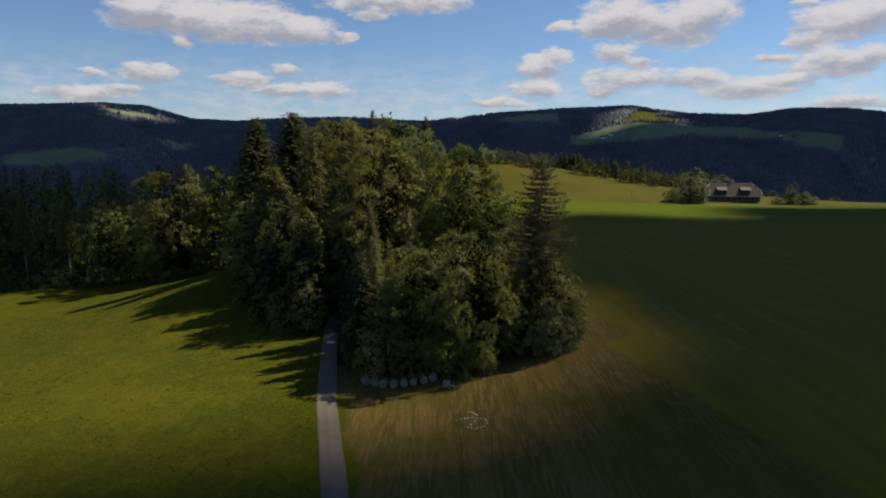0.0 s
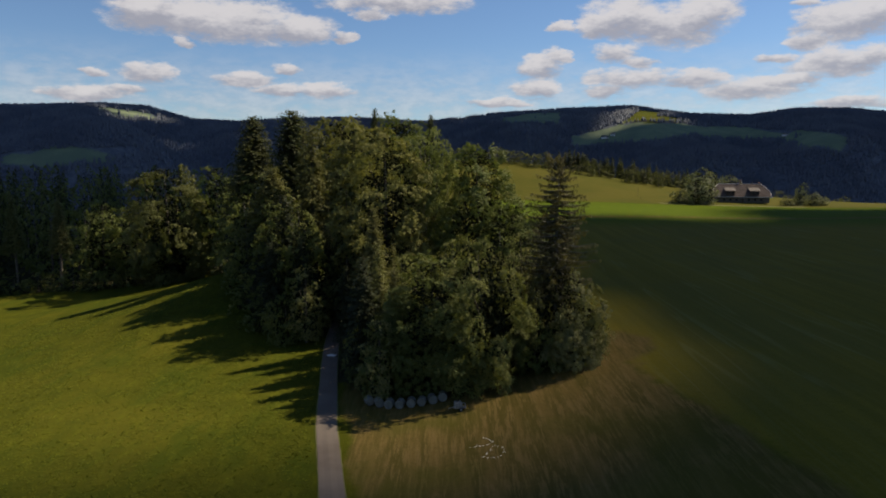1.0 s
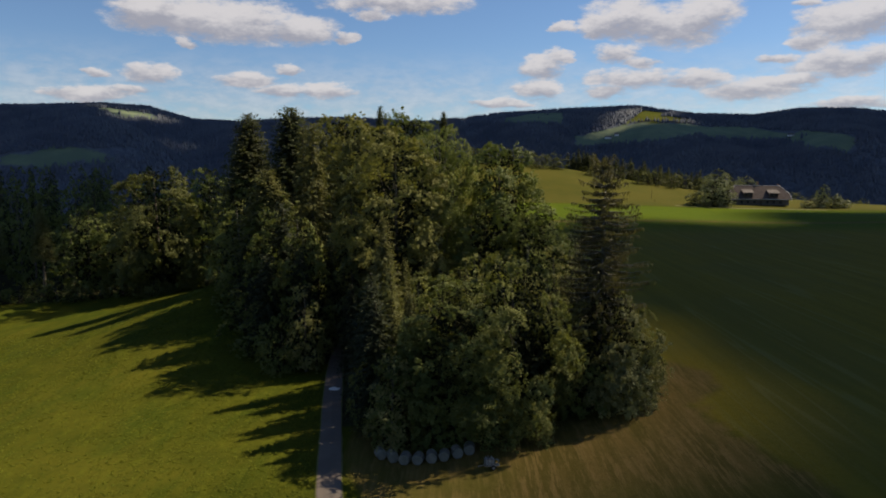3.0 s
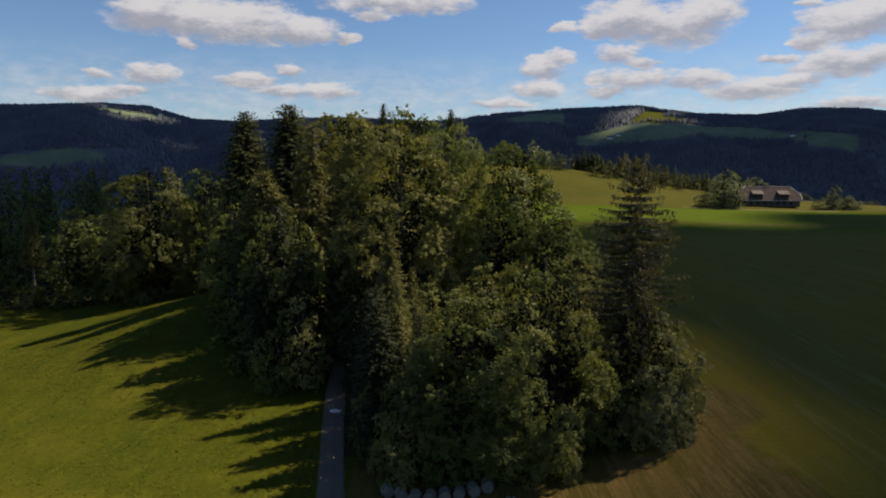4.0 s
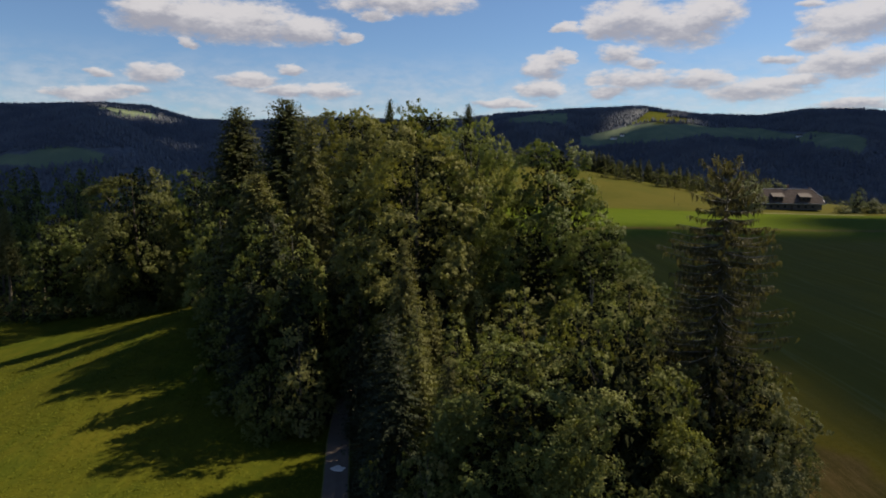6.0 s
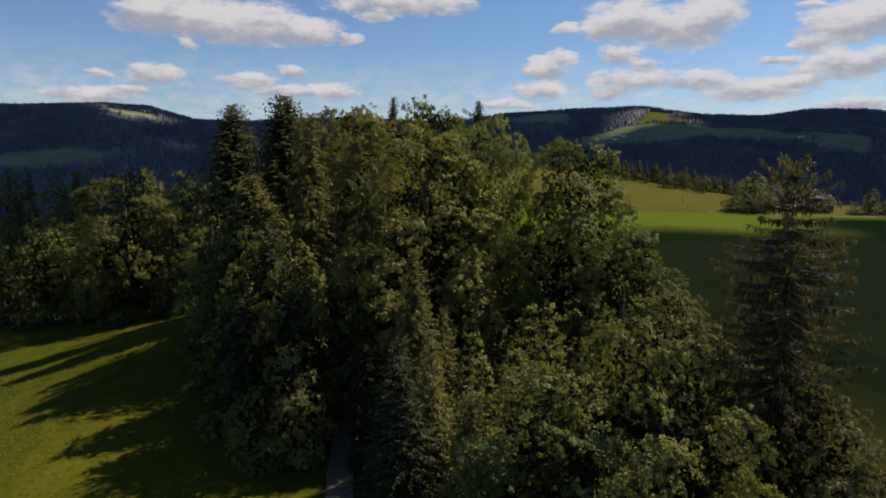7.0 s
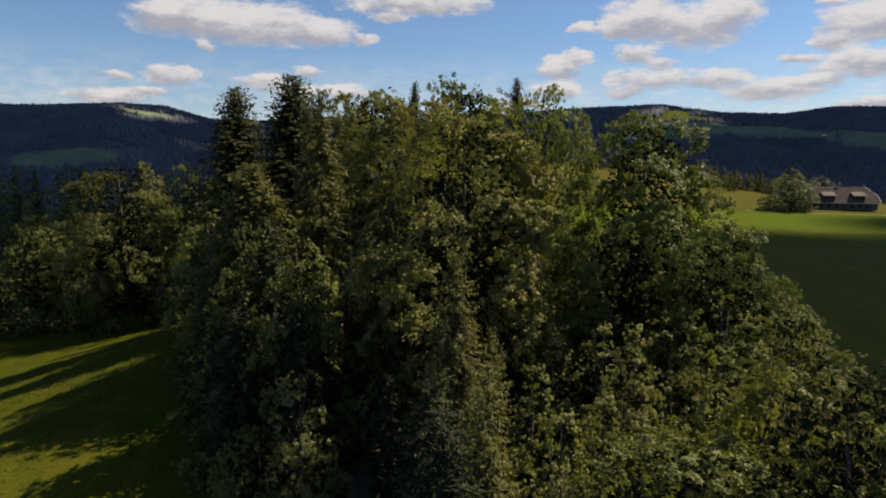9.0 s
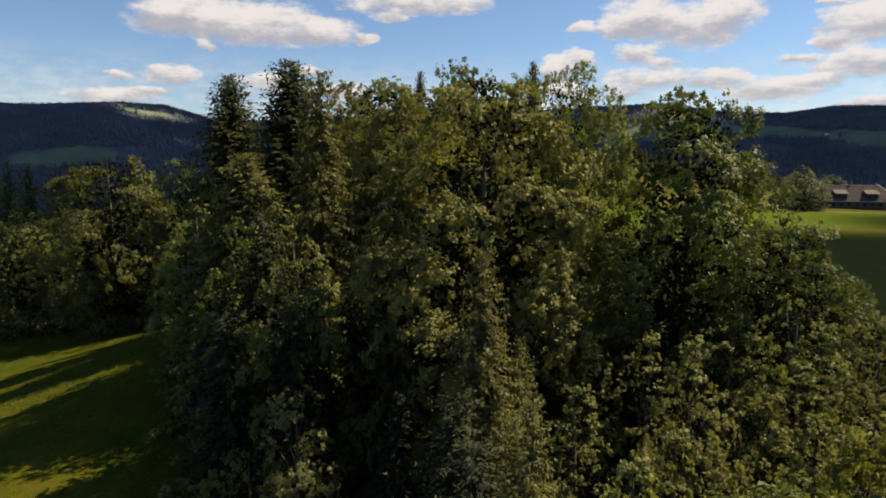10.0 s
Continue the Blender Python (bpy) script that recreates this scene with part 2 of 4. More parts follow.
    # faint wheel marks
    far_turn = n.add("ShaderNodeMapping", {"Vector": pos, "Rotation": (0, 0, radians(-30)), "Scale": (1.0, 0.045, 1.0)}).outputs[0]
    mark = n.math("ABSOLUTE", n.math("SUBTRACT", n.noise(far_turn, 0.22, 2.0, 0.5), 0.5))
    near_edge = n.math("MULTIPLY", n.math("SUBTRACT", 1.0, n.ramp(mark, 0.004, 0.022)), n.ramp(n.noise(pos, 0.03, 2.0), 0.40, 0.55))
    k = n.mix(n.math("MULTIPLY", near_edge, 0.34), k, rgb(0.150, 0.140, 0.050))
    # old hay meadow on the hill
    y = n.mix(n.ramp(mid, 0.3, 0.7), rgb(0.058, 0.057, 0.011), rgb(0.049, 0.053, 0.010))
    y = n.mix(n.math("MULTIPLY", n.ramp(big, 0.4, 0.65), 0.5), y, rgb(0.076, 0.067, 0.014))
    # mask of the far land, whose floor and pasture colours hold painted haze
    haze_mask = n.add("ShaderNodeAttribute", attribute_name="hazed").outputs["Fac"]
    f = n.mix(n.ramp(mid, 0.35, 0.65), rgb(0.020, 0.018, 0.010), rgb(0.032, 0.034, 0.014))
    # dark mottling in the far floor colour, painted as shadows among the trees
    tree_shade = n.noise(pos, 0.10, 4.0, 0.7)
    f = n.mix(haze_mask, f, n.mix(n.ramp(tree_shade, 0.35, 0.65), rgb(0.070, 0.081, 0.104), rgb(0.112, 0.124, 0.146)))
    # far pastures, paled and blued by the same painted haze
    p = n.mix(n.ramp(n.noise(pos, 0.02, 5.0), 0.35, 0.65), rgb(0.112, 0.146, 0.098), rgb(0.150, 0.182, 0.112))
    g = n.mix(haze_mask, g, p)
    young = n.add("ShaderNodeAttribute", attribute_name="young").outputs["Fac"]
    lush = n.mix(n.ramp(mid, 0.3, 0.7), rgb(0.048, 0.074, 0.005), rgb(0.060, 0.084, 0.006))
    k = n.mix(young, k, lush)
    c = n.mix(crop, g, k)
    c = n.mix(mown, c, d)
    c = n.mix(hay, y, c)
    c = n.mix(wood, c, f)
    h = n.math("ADD", n.math("MULTIPLY", tuft, 0.7), n.math("MULTIPLY", blade, 0.3))
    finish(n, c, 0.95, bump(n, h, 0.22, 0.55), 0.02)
    return m


def plain(name, a, b, scale=1.0, rough=0.8, relief=0.02, spec=0.3, metal=0.0):
    m, n = material(name)
    pos = n.add("ShaderNodeNewGeometry").outputs["Position"]
    f = n.noise(pos, scale, 6.0, 0.65)
    fine_grain = n.noise(pos, scale * 9, 4.0, 0.6)
    c = n.mix(n.ramp(f, 0.35, 0.65), rgb(*a), rgb(*b))
    c = n.mix(n.math("MULTIPLY", fine_grain, 0.25), c, rgb(*[v * 0.7 for v in a]))
    finish(n, c, rough, bump(n, fine_grain, relief), spec, metal)
    return m


GROUND = ground_material()
ASPHALT = plain("worn_lane_asphalt", (0.112, 0.092, 0.078), (0.14, 0.118, 0.100), 0.15, 0.95, 0.02, 0.05)
VERGE = plain("gravel_verge", (0.085, 0.088, 0.024), (0.12, 0.115, 0.04), 1.2, 0.95)
WRAP = plain("pale_grey_silage_film", (0.12, 0.122, 0.100), (0.175, 0.176, 0.150), 2.0, 0.65, 0.02, 0.15)
WRAP_EDGE = plain("grey_film_folds", (0.10, 0.11, 0.115), (0.15, 0.16, 0.165), 3.0, 0.4)
SHINGLE = plain("weathered_shingles", (0.070, 0.056, 0.052), (0.104, 0.084, 0.078), 0.8, 0.95, 0.04, 0.1)
SHINGLE_LIGHT = plain("paler_dormer_roofing", (0.105, 0.094, 0.090), (0.15, 0.136, 0.130), 0.9, 0.95, 0.02, 0.1)
TIMBER = plain("dark_timber_cladding", (0.035, 0.025, 0.02), (0.075, 0.055, 0.04), 1.5, 0.8)
PLASTER = plain("old_lime_plaster", (0.075, 0.065, 0.056), (0.12, 0.105, 0.09), 1.0, 0.9)
TRIM = plain("white_painted_wood", (0.70, 0.68, 0.64), (0.8, 0.79, 0.76), 2.0, 0.6)
BRICK = plain("chimney_brick", (0.22, 0.12, 0.09), (0.32, 0.19, 0.14), 2.0, 0.9)
GALV = plain("galvanised_steel", (0.40, 0.41, 0.42), (0.52, 0.53, 0.54), 3.0, 0.4, 0.01, 0.5, 0.7)
TANK = plain("white_tank_plastic", (0.14, 0.15, 0.15), (0.22, 0.23, 0.22), 2.0, 0.4)
RUBBER = plain("tyre_rubber", (0.02, 0.02, 0.02), (0.035, 0.034, 0.033), 4.0, 0.85)
STONE = plain("white_limestone", (0.60, 0.56, 0.46), (0.80, 0.76, 0.66), 5.0, 0.85)
# inner twigs and leaves, near black: the shade inside crowns as colour
TWIGS_SHADED = plain("shade_dark_twigs_and_leaves", (0.016, 0.019, 0.010), (0.028, 0.031, 0.014), 1.5, 1.0, 0.02, 0.0)
PATCH = plain("pale_lane_patch", (0.55, 0.53, 0.50), (0.70, 0.68, 0.65), 4.0, 0.9)
FAR_WALL = plain("white_farm_plaster", (0.62, 0.62, 0.64), (0.74, 0.74, 0.75), 0.6, 0.9)
GLASS, gn = material("window_glass")
finish(gn, rgb(0.02, 0.025, 0.03), 0.05, None, 0.8)
CLOUD, gc = material("cloud_vapour")
finish(gc, rgb(0.85, 0.85, 0.86), 1.0)
GRASS = leaf_material("meadow_grass", (0.050, 0.060, 0.007), (0.105, 0.108, 0.013), (0.070, 0.078, 0.010), 0.8, 0.05)

# ---- building helpers ----
def mesh_object(name, verts, faces, mat, parent=None, label="", smooth=False):
    me = bpy.data.meshes.new(name)
    me.from_pydata([tuple(v) for v in verts], [], [tuple(f) for f in faces])
    me.materials.append(mat)
    if smooth:
        me.polygons.foreach_set("use_smooth", [True] * len(me.polygons))
    me.update()
    ob = new(name, me)
    if parent is not None:
        ob.parent = parent
    if label:
        ob["label"] = label
    return ob


def part(name, bm, mat, parent=None, label="", smooth=False):
    me = bpy.data.meshes.new(name)
    bm.to_mesh(me)
    bm.free()
    me.materials.append(mat)
    if smooth:
        me.polygons.foreach_set("use_smooth", [True] * len(me.polygons))
    ob = new(name, me)
    if parent is not None:
        ob.parent = parent
    if label:
        ob["label"] = label
    return ob


def thing(name, label, category, group="", at=None):
    ob = tagged(new(name), label, category, group)
    ob.empty_display_size = 0.2
    if at is not None:
        ob.matrix_basis = at
    return ob


def box(bm, size, m, bevel=0.0):
    made = bmesh.ops.create_cube(bm, size=1.0, matrix=m @ Matrix.Diagonal((*size, 1)))["verts"]
    if bevel:
        edges = list({e for v in made for e in v.link_edges})
        bmesh.ops.bevel(bm, geom=edges, offset=bevel, segments=2, affect="EDGES")
    return bm


def tube(points, radii, sides=6):
    """Vertices and faces of a tapered tube along points."""
    verts, faces = [], []
    for i, p in enumerate(points):
        a = Vector(points[max(i - 1, 0)])
        b = Vector(points[min(i + 1, len(points) - 1)])
        d = (b - a).normalized()
        u = d.cross(Vector((0.3, 0.9, 0.1))).normalized()
        v = d.cross(u)
        for k in range(sides):
            t = 2 * math.pi * k / sides
            verts.append(Vector(p) + (u * math.cos(t) + v * math.sin(t)) * radii[i])
    for i in range(len(points) - 1):
        for k in range(sides):
            q = (k + 1) % sides
            faces.append((i * sides + k, i * sides + q, (i + 1) * sides + q, (i + 1) * sides + k))
    return verts, faces


def joined(pieces):
    verts, faces = [], []
    for v, f in pieces:
        o = len(verts)
        verts += list(v)
        faces += [tuple(i + o for i in q) for q in f]
    return verts, faces


# ---- the lie of the land ----
def sstep(t):
    t = np.clip(t, 0, 1)
    return t * t * (3 - 2 * t)


def bell(x, y, cx, cy, rx, ry):
    return np.exp(-((x - cx) / rx) ** 2 - ((y - cy) / ry) ** 2)


# crest of the far hills: azimuth in degrees, elevation in degrees
CREST_AZ = np.array([-180, -60, -33, -29.9, -26.5, -23.4, -20.2, -16.8, -12.4, -8.7, -1.4, 4.1, 7.4, 10.1, 15.5, 17.3, 19.9, 24.4, 27.4, 31, 34, 60, 180.0])
CREST_EL = np.array([2.2, 3.2, 3.5, 3.6, 3.85, 3.75, 2.85, 2.7, 3.1, 3.15, 2.9, 3.5, 3.7, 3.9, 4.0, 3.7, 3.35, 3.15, 3.5, 3.4, 3.0, 2.6, 2.2])
CREST_R, VALLEY_R = 2500.0, 950.0


def height(x, y):
    x, y = np.asarray(x, float), np.asarray(y, float)
    r = np.hypot(x, y)
    az = np.degrees(np.arctan2(x, y))
    # home ground: falls away to the left of the lane, a low bank to the right
    left = np.interp(x, [-400, -250, -150, -100, -80, -65, -50, -30, -14, 0], [-34, -22, -13, -9.8, -7.0, -5.0, -3.0, -1.2, -0.1, 0.0]) + 5.5 * bell(x, y, -44, 146, 24, 30)
    bank = 5.2 * sstep((x + 8 - 0.15 * np.clip(80 - y, -60, 80)) / 44)
    swell = 1.3 * sstep((y - 120) / 230) * sstep((x + 20) / 60) * (1 - 1.9 * sstep((x - 60) / 80) * sstep((y - 230) / 110))
    hill = 25 * sstep((y - 318) / 150) * (1 - sstep((x + 20) / 270)) * sstep((x + 140) / 110)
    z = left + bank + swell + hill
    z = z + 0.35 * np.sin(x * 0.05 + 1.3) * np.sin(y * 0.043) * sstep((np.abs(x) + np.abs(y - 60) - 60) / 120)
    # the valley beyond, then the far hills
    drop = sstep((r - 440) / 480)
    crest = 28 + CREST_R * np.tan(np.radians(np.interp(az, CREST_AZ, CREST_EL)))
    floor_z = -125.0
    rise = sstep((r - VALLEY_R) / (CREST_R - VALLEY_R))
    far = floor_z + (crest - floor_z) * rise - 130 * sstep((r - CREST_R) / 1400)
    far = far + 22 * np.sin(az * 0.55 + r * 0.0021) * rise * (1 - rise) * 4
    far = far + 172 * bell(x, y, -610, 1130, 260, 230) + 108 * bell(x, y, 640, 1290, 430, 220)
    return z * (1 - drop) + far * drop


def ground_z(x, y):
    return float(height(x, y))


def lane_x(y):
    return float(np.interp(y, [-60, 0, 45, 67, 88, 100, 130, 180, 240], [12.0, 0.6, -7.3, -11.8, -15.0, -16.6, -19.0, -21.0, -30.0]))


def spaced(lo, hi, fine_lo, fine_hi, step, grow):
    mid = np.arange(fine_lo, fine_hi + step, step)
    sides = []
    for end, start in ((hi, mid[-1]), (-lo, -mid[0])):
        run, s, v = [], step, start
        while v < end:
            s = min(s * grow, 26 if v < 2500 else 90)
            v += s
            run.append(v)
        sides.append(np.array(run))
    return np.concatenate([-sides[1][::-1], mid, sides[0]])


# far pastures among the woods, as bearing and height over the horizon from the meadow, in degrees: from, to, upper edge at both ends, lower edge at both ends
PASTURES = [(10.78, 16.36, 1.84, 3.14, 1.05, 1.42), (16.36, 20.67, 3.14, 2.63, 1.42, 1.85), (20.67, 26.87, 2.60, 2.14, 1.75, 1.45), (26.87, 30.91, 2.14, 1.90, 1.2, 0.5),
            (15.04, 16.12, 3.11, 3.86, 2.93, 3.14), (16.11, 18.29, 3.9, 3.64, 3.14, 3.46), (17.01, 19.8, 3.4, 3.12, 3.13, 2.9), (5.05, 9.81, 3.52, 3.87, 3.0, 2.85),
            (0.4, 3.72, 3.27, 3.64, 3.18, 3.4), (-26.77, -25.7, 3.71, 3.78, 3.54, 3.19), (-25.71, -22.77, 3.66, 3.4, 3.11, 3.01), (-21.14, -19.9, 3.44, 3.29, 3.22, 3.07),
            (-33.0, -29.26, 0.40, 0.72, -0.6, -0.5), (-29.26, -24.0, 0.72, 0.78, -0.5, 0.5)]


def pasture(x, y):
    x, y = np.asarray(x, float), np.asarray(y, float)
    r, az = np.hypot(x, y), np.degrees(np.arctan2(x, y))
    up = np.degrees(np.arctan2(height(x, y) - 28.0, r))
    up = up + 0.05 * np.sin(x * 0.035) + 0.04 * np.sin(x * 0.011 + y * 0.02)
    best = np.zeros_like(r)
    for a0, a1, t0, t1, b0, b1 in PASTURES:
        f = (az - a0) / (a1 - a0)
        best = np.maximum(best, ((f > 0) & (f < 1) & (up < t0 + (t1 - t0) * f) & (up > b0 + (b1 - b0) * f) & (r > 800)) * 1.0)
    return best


def build_ground():
    xs = spaced(-4300, 4300, -130, 240, 3.0, 1.12)
    ys = spaced(-2500, 4600, -40, 440, 3.0, 1.12)
    gx, gy = np.meshgrid(xs, ys)
    gz = height(gx, gy)
    nx, ny = len(xs), len(ys)
    verts = np.stack([gx, gy, gz], -1).reshape(-1, 3)
    i = np.arange(ny - 1)[:, None] * nx + np.arange(nx - 1)[None]
    faces = np.stack([i, i + 1, i + nx + 1, i + nx], -1).reshape(-1, 4)
    me = bpy.data.meshes.new("ground")
    me.vertices.add(len(verts))
    me.vertices.foreach_set("co", verts.ravel())
    me.loops.add(faces.size)
    me.loops.foreach_set("vertex_index", faces.ravel().astype(np.int32))
    me.polygons.add(len(faces))
    me.polygons.foreach_set("loop_start", np.arange(0, faces.size, 4, dtype=np.int32))
    me.update(calc_edges=True)
    me.polygons.foreach_set("use_smooth", np.ones(len(faces), bool))
    x, y = verts[:, 0], verts[:, 1]
    lane = np.interp(y, [-60, 0, 45, 67, 88, 100, 130, 180, 240], [12.0, 0.6, -7.3, -11.8, -15.0, -16.6, -19.0, -21.0, -30.0])
    edge = 21.5 + np.clip(82 - y, -6, 90) * 0.22                       # where the mown strip meets the crop
    mown = np.clip((x - lane - 2.0) / 2 + 0.5, 0, 1) * np.clip((edge - x) / 7 + 0.5, 0, 1) * np.clip((94 - y) / 6, 0, 1)
    crop = np.clip((x - edge) / 7 + 0.5, 0, 1) * np.clip((340 - y) / 6, 0, 1) * np.clip((x - 6) / 6, 0, 1)
    mown = np.maximum(mown, 0.62 * np.clip(1 - np.abs(y - 254 - 0.02 * x) / 9, 0, 1) ** 0.5 * np.clip((x - 20) / 8, 0, 1))
    mown = np.maximum(mown, 1.2 * bell(x, y, 22.5, 83, 5.5, 6.5))
    r = np.hypot(x, y)
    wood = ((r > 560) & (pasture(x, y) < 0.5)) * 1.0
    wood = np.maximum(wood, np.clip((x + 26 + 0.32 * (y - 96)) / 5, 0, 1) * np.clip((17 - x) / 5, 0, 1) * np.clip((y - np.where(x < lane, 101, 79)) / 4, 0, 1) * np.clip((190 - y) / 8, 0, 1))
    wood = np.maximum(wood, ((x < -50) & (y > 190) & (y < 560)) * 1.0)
    hay = 1.0 - ((y > 338) & (y < 520) & (x > -40) & (r < 620)) * 1.0
    cover = me.color_attributes.new("cover", "FLOAT_COLOR", "POINT")
    cover.data.foreach_set("color", np.stack([mown, crop, wood, hay], -1).ravel())
    # painted haze beyond 600 m, left out on one sunlit field
    hazed = me.attributes.new("hazed", "FLOAT", "POINT")
    hazed.data.foreach_set("value", ((r > 600) & ~((np.abs(np.degrees(np.arctan2(x, y)) - 17.3) < 2.4) & (np.degrees(np.arctan2(verts[:, 2] - 28, r)) > 2.9))).astype(np.float32))
    young = me.attributes.new("young", "FLOAT", "POINT")
    young.data.foreach_set("value", sstep((y - 212) / 40).astype(np.float32))
    me.materials.append(GROUND)
    ob = new("ground", me)
    return tagged(ob, "rolling green meadows, mown strip and wooded far hills", "ground", kind="structure")


build_ground()


def strip(name, centre, half, lift, mat, y0, y1, step=1.5, ragged=0.0):
    verts, faces = [], []
    n = int((y1 - y0) / step)
    for i in range(n + 1):
        y = y0 + i * step
        cx = centre(y)
        rag = ragged * noise.noise(Vector((y * 0.4, cx, 0.0)))
        for k, s in enumerate((-1.0, -0.5, 0.0, 0.5, 1.0)):
            x = cx + s * (half + rag * abs(s))
            verts.append((x, y, ground_z(cx, y) + (ground_z(x, y) - ground_z(cx, y)) * 0.8 + lift + (0.03 if s == 0 else 0.0)))
        verts.append((cx - half - rag, y, ground_z(cx - half, y) - 0.3))
        verts.append((cx + half + rag, y, ground_z(cx + half, y) - 0.3))
    for i in range(n):
        a, b = i * 7, i * 7 + 7
        for k in range(4):
            faces.append((a + k, a + k + 1, b + k + 1, b + k))
        faces += [(a + 5, a, b, b + 5), (a + 4, a + 6, b + 6, b + 4)]
    return mesh_object(name, verts, faces, mat, smooth=False)


tagged(strip("gravel_verge", lane_x, 1.20, 0.05, VERGE, -58, 200, 1.5, 0.10), "narrow gravel verge along the lane", "verge", kind="structure")
tagged(strip("road", lane_x, 1.08, 0.10, ASPHALT, -58, 200), "pale worn single-track asphalt lane", "road", kind="structure")

# ---- trees ----
def sprays_of(centre, normal, size, aspect, rng, hang=0.0, along=None):
    """One pointed spray of leaves at each centre."""
    n = len(centre)
    ref = rng.normal(size=(n, 3)) if along is None else along + 0.25 * rng.normal(size=(n, 3))
    ref[:, 2] -= hang
    u = ref - normal * (ref * normal).sum(1, keepdims=True)
    u /= np.linalg.norm(u, axis=1, keepdims=True) + 1e-9
    v = np.cross(normal, u)
    s = size[:, None]
    tri = np.stack([centre - u * s * 0.6 + v * s * aspect, centre + u * s, centre - u * s * 0.6 - v * s * aspect], 1)
    return tri.reshape(-1, 3)


def foliage(name, verts, mat, parent, inner=None):
    """All sprays of a crown in one mesh; inner: the twigs and leaves inside it, of their own material, darkened as
    shade.
    """
    n = len(verts) // 3
    m = 0 if inner is None else len(inner) // 3
    verts = verts if inner is None else np.concatenate([verts, inner])
    me = bpy.data.meshes.new(name)
    me.vertices.add(len(verts))
    me.vertices.foreach_set("co", np.asarray(verts, np.float32).ravel())
    me.loops.add((n + m) * 3)
    me.loops.foreach_set("vertex_index", np.arange((n + m) * 3, dtype=np.int32))
    me.polygons.add(n + m)
    me.polygons.foreach_set("loop_start", np.arange(0, (n + m) * 3, 3, dtype=np.int32))
    me.update(calc_edges=True)
    me.materials.append(mat)
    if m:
        me.materials.append(TWIGS_SHADED)
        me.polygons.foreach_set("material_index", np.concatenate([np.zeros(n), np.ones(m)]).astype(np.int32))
    ob = new(name, me)
    ob.parent = parent
    return ob


def unit(v):
    return v / (np.linalg.norm(v, axis=-1, keepdims=True) + 1e-9)


def broadleaf(label, mat, H, R, seed, boughs=150, per=300, leaf=0.13, low=0.12, peak=0.45, dome=2.0, ragged=0.30, flat=0.75, droop=0.25, hang=0.3,
              name="broadleaf_tree", bark=None, fork=True, heart=1600, reach=0.8, spires=0.0, heads=30, big=0.30):
    """A leafy tree: tapered trunk, limbs, and a crown of rounded heads, each shingled with boughs of leaf tufts, with dark creases between."""
    rng = np.random.default_rng(seed)
    root = thing(name, label, "tree")
    bark = bark or BARK

    def outline(h, th):
        """Half-width of the crown at a height fraction h in the direction th."""
        up, dn = np.clip((h - peak) / (1 - peak), 0, 1), np.clip((peak - h) / (peak - low + 1e-6), 0, 1)
        w = (1 - up ** dome) ** (0.5 if dome > 1.3 else 0.9) * (1 - 0.55 * dn ** 2.2)
        lob = np.array([noise.noise(Vector((math.cos(q) * 1.25, math.sin(q) * 1.25, p * H / R * 0.95 + seed * 7.3))) for q, p in zip(th, h)])
        lob2 = np.array([noise.noise(Vector((math.cos(q) * 3.0, math.sin(q) * 3.0, p * H / R * 2.4 + seed * 3.7))) for q, p in zip(th, h)])
        return R * w * (1 + ragged * 1.25 * lob + ragged * 0.8 * lob2)

    # heads of the crown: more of them where it is wide
    k = np.arange(heads) + 0.5
    grid = np.linspace(low, 0.985, 60)
    girth = np.cumsum(np.clip((1 - np.clip((grid - peak) / (1 - peak), 0, 1) ** dome), 0.02, 1) ** 0.5 + 0.12)
    h = np.clip(np.interp(k / heads * girth[-1], girth, grid) + rng.normal(size=heads) * 0.015, low, 0.97)
    th = (k * 2.39996 + rng.normal(size=heads) * 0.4) % 6.28318
    rl = R * big * rng.uniform(0.72, 1.3, heads) * np.clip(1.35 - 0.55 * h, 0.6, 1.2)
    out = np.stack([np.cos(th), np.sin(th), np.zeros(heads)], 1)
    hub = out * np.maximum(outline(h, th) - rl * 0.75, 0.02 * R)[:, None]
    hub[:, 2] = H * h - rl * flat * np.clip(0.2 + h, 0.2, 1.0) + (spires * rng.uniform(0, 1, heads) ** 3) * (h > 0.6)
    # boughs laid over each head like shingles
    j = np.arange(boughs) % heads
    d = unit(rng.normal(size=(boughs, 3)) * np.array([1, 1, 0.9]) + out[j] * 0.75 + np.array([0, 0, 0.5]))
    shape = np.array([1.0, 1.0, flat])
    c = hub[j] + d * shape * (rl[j] * rng.uniform(0.82, 1.06, boughs))[:, None]
    over = unit(d / shape + np.array([0, 0, 0.35]))
    fall = out[j] * 0.8 + d * np.array([1, 1, 0]) * 0.5 - np.array([0, 0, droop]) + 0.3 * rng.normal(size=(boughs, 3))
    axis = unit(unit(fall - over * (fall * over).sum(1, keepdims=True)) + 0.28 * over)
    L = rl[j] * reach * rng.uniform(0.75, 1.3, boughs)
    cen, nor, siz = [], [], []
    for i in range(boughs):
        m = max(10, int(per * (L[i] / (big * reach * R)) ** 2 * rng.uniform(0.75, 1.2)))
        side = np.cross(axis[i], over[i])
        tufts = max(4, m // 17)
        u = rng.uniform(-0.62, 0.66, tufts)
        v = rng.normal(size=tufts) * 0.36 * np.clip(1.0 - 0.6 * u, 0.3, 1.3)
        w = rng.normal(size=tufts) * 0.10
        tc = c[i] + (axis[i] * u[:, None] + side * v[:, None] + over[i] * w[:, None]) * L[i] * 1.2
        tc[:, 2] -= droop * np.clip(u + 0.1, 0, 1) ** 2 * L[i]
        pick = rng.integers(0, tufts, m)
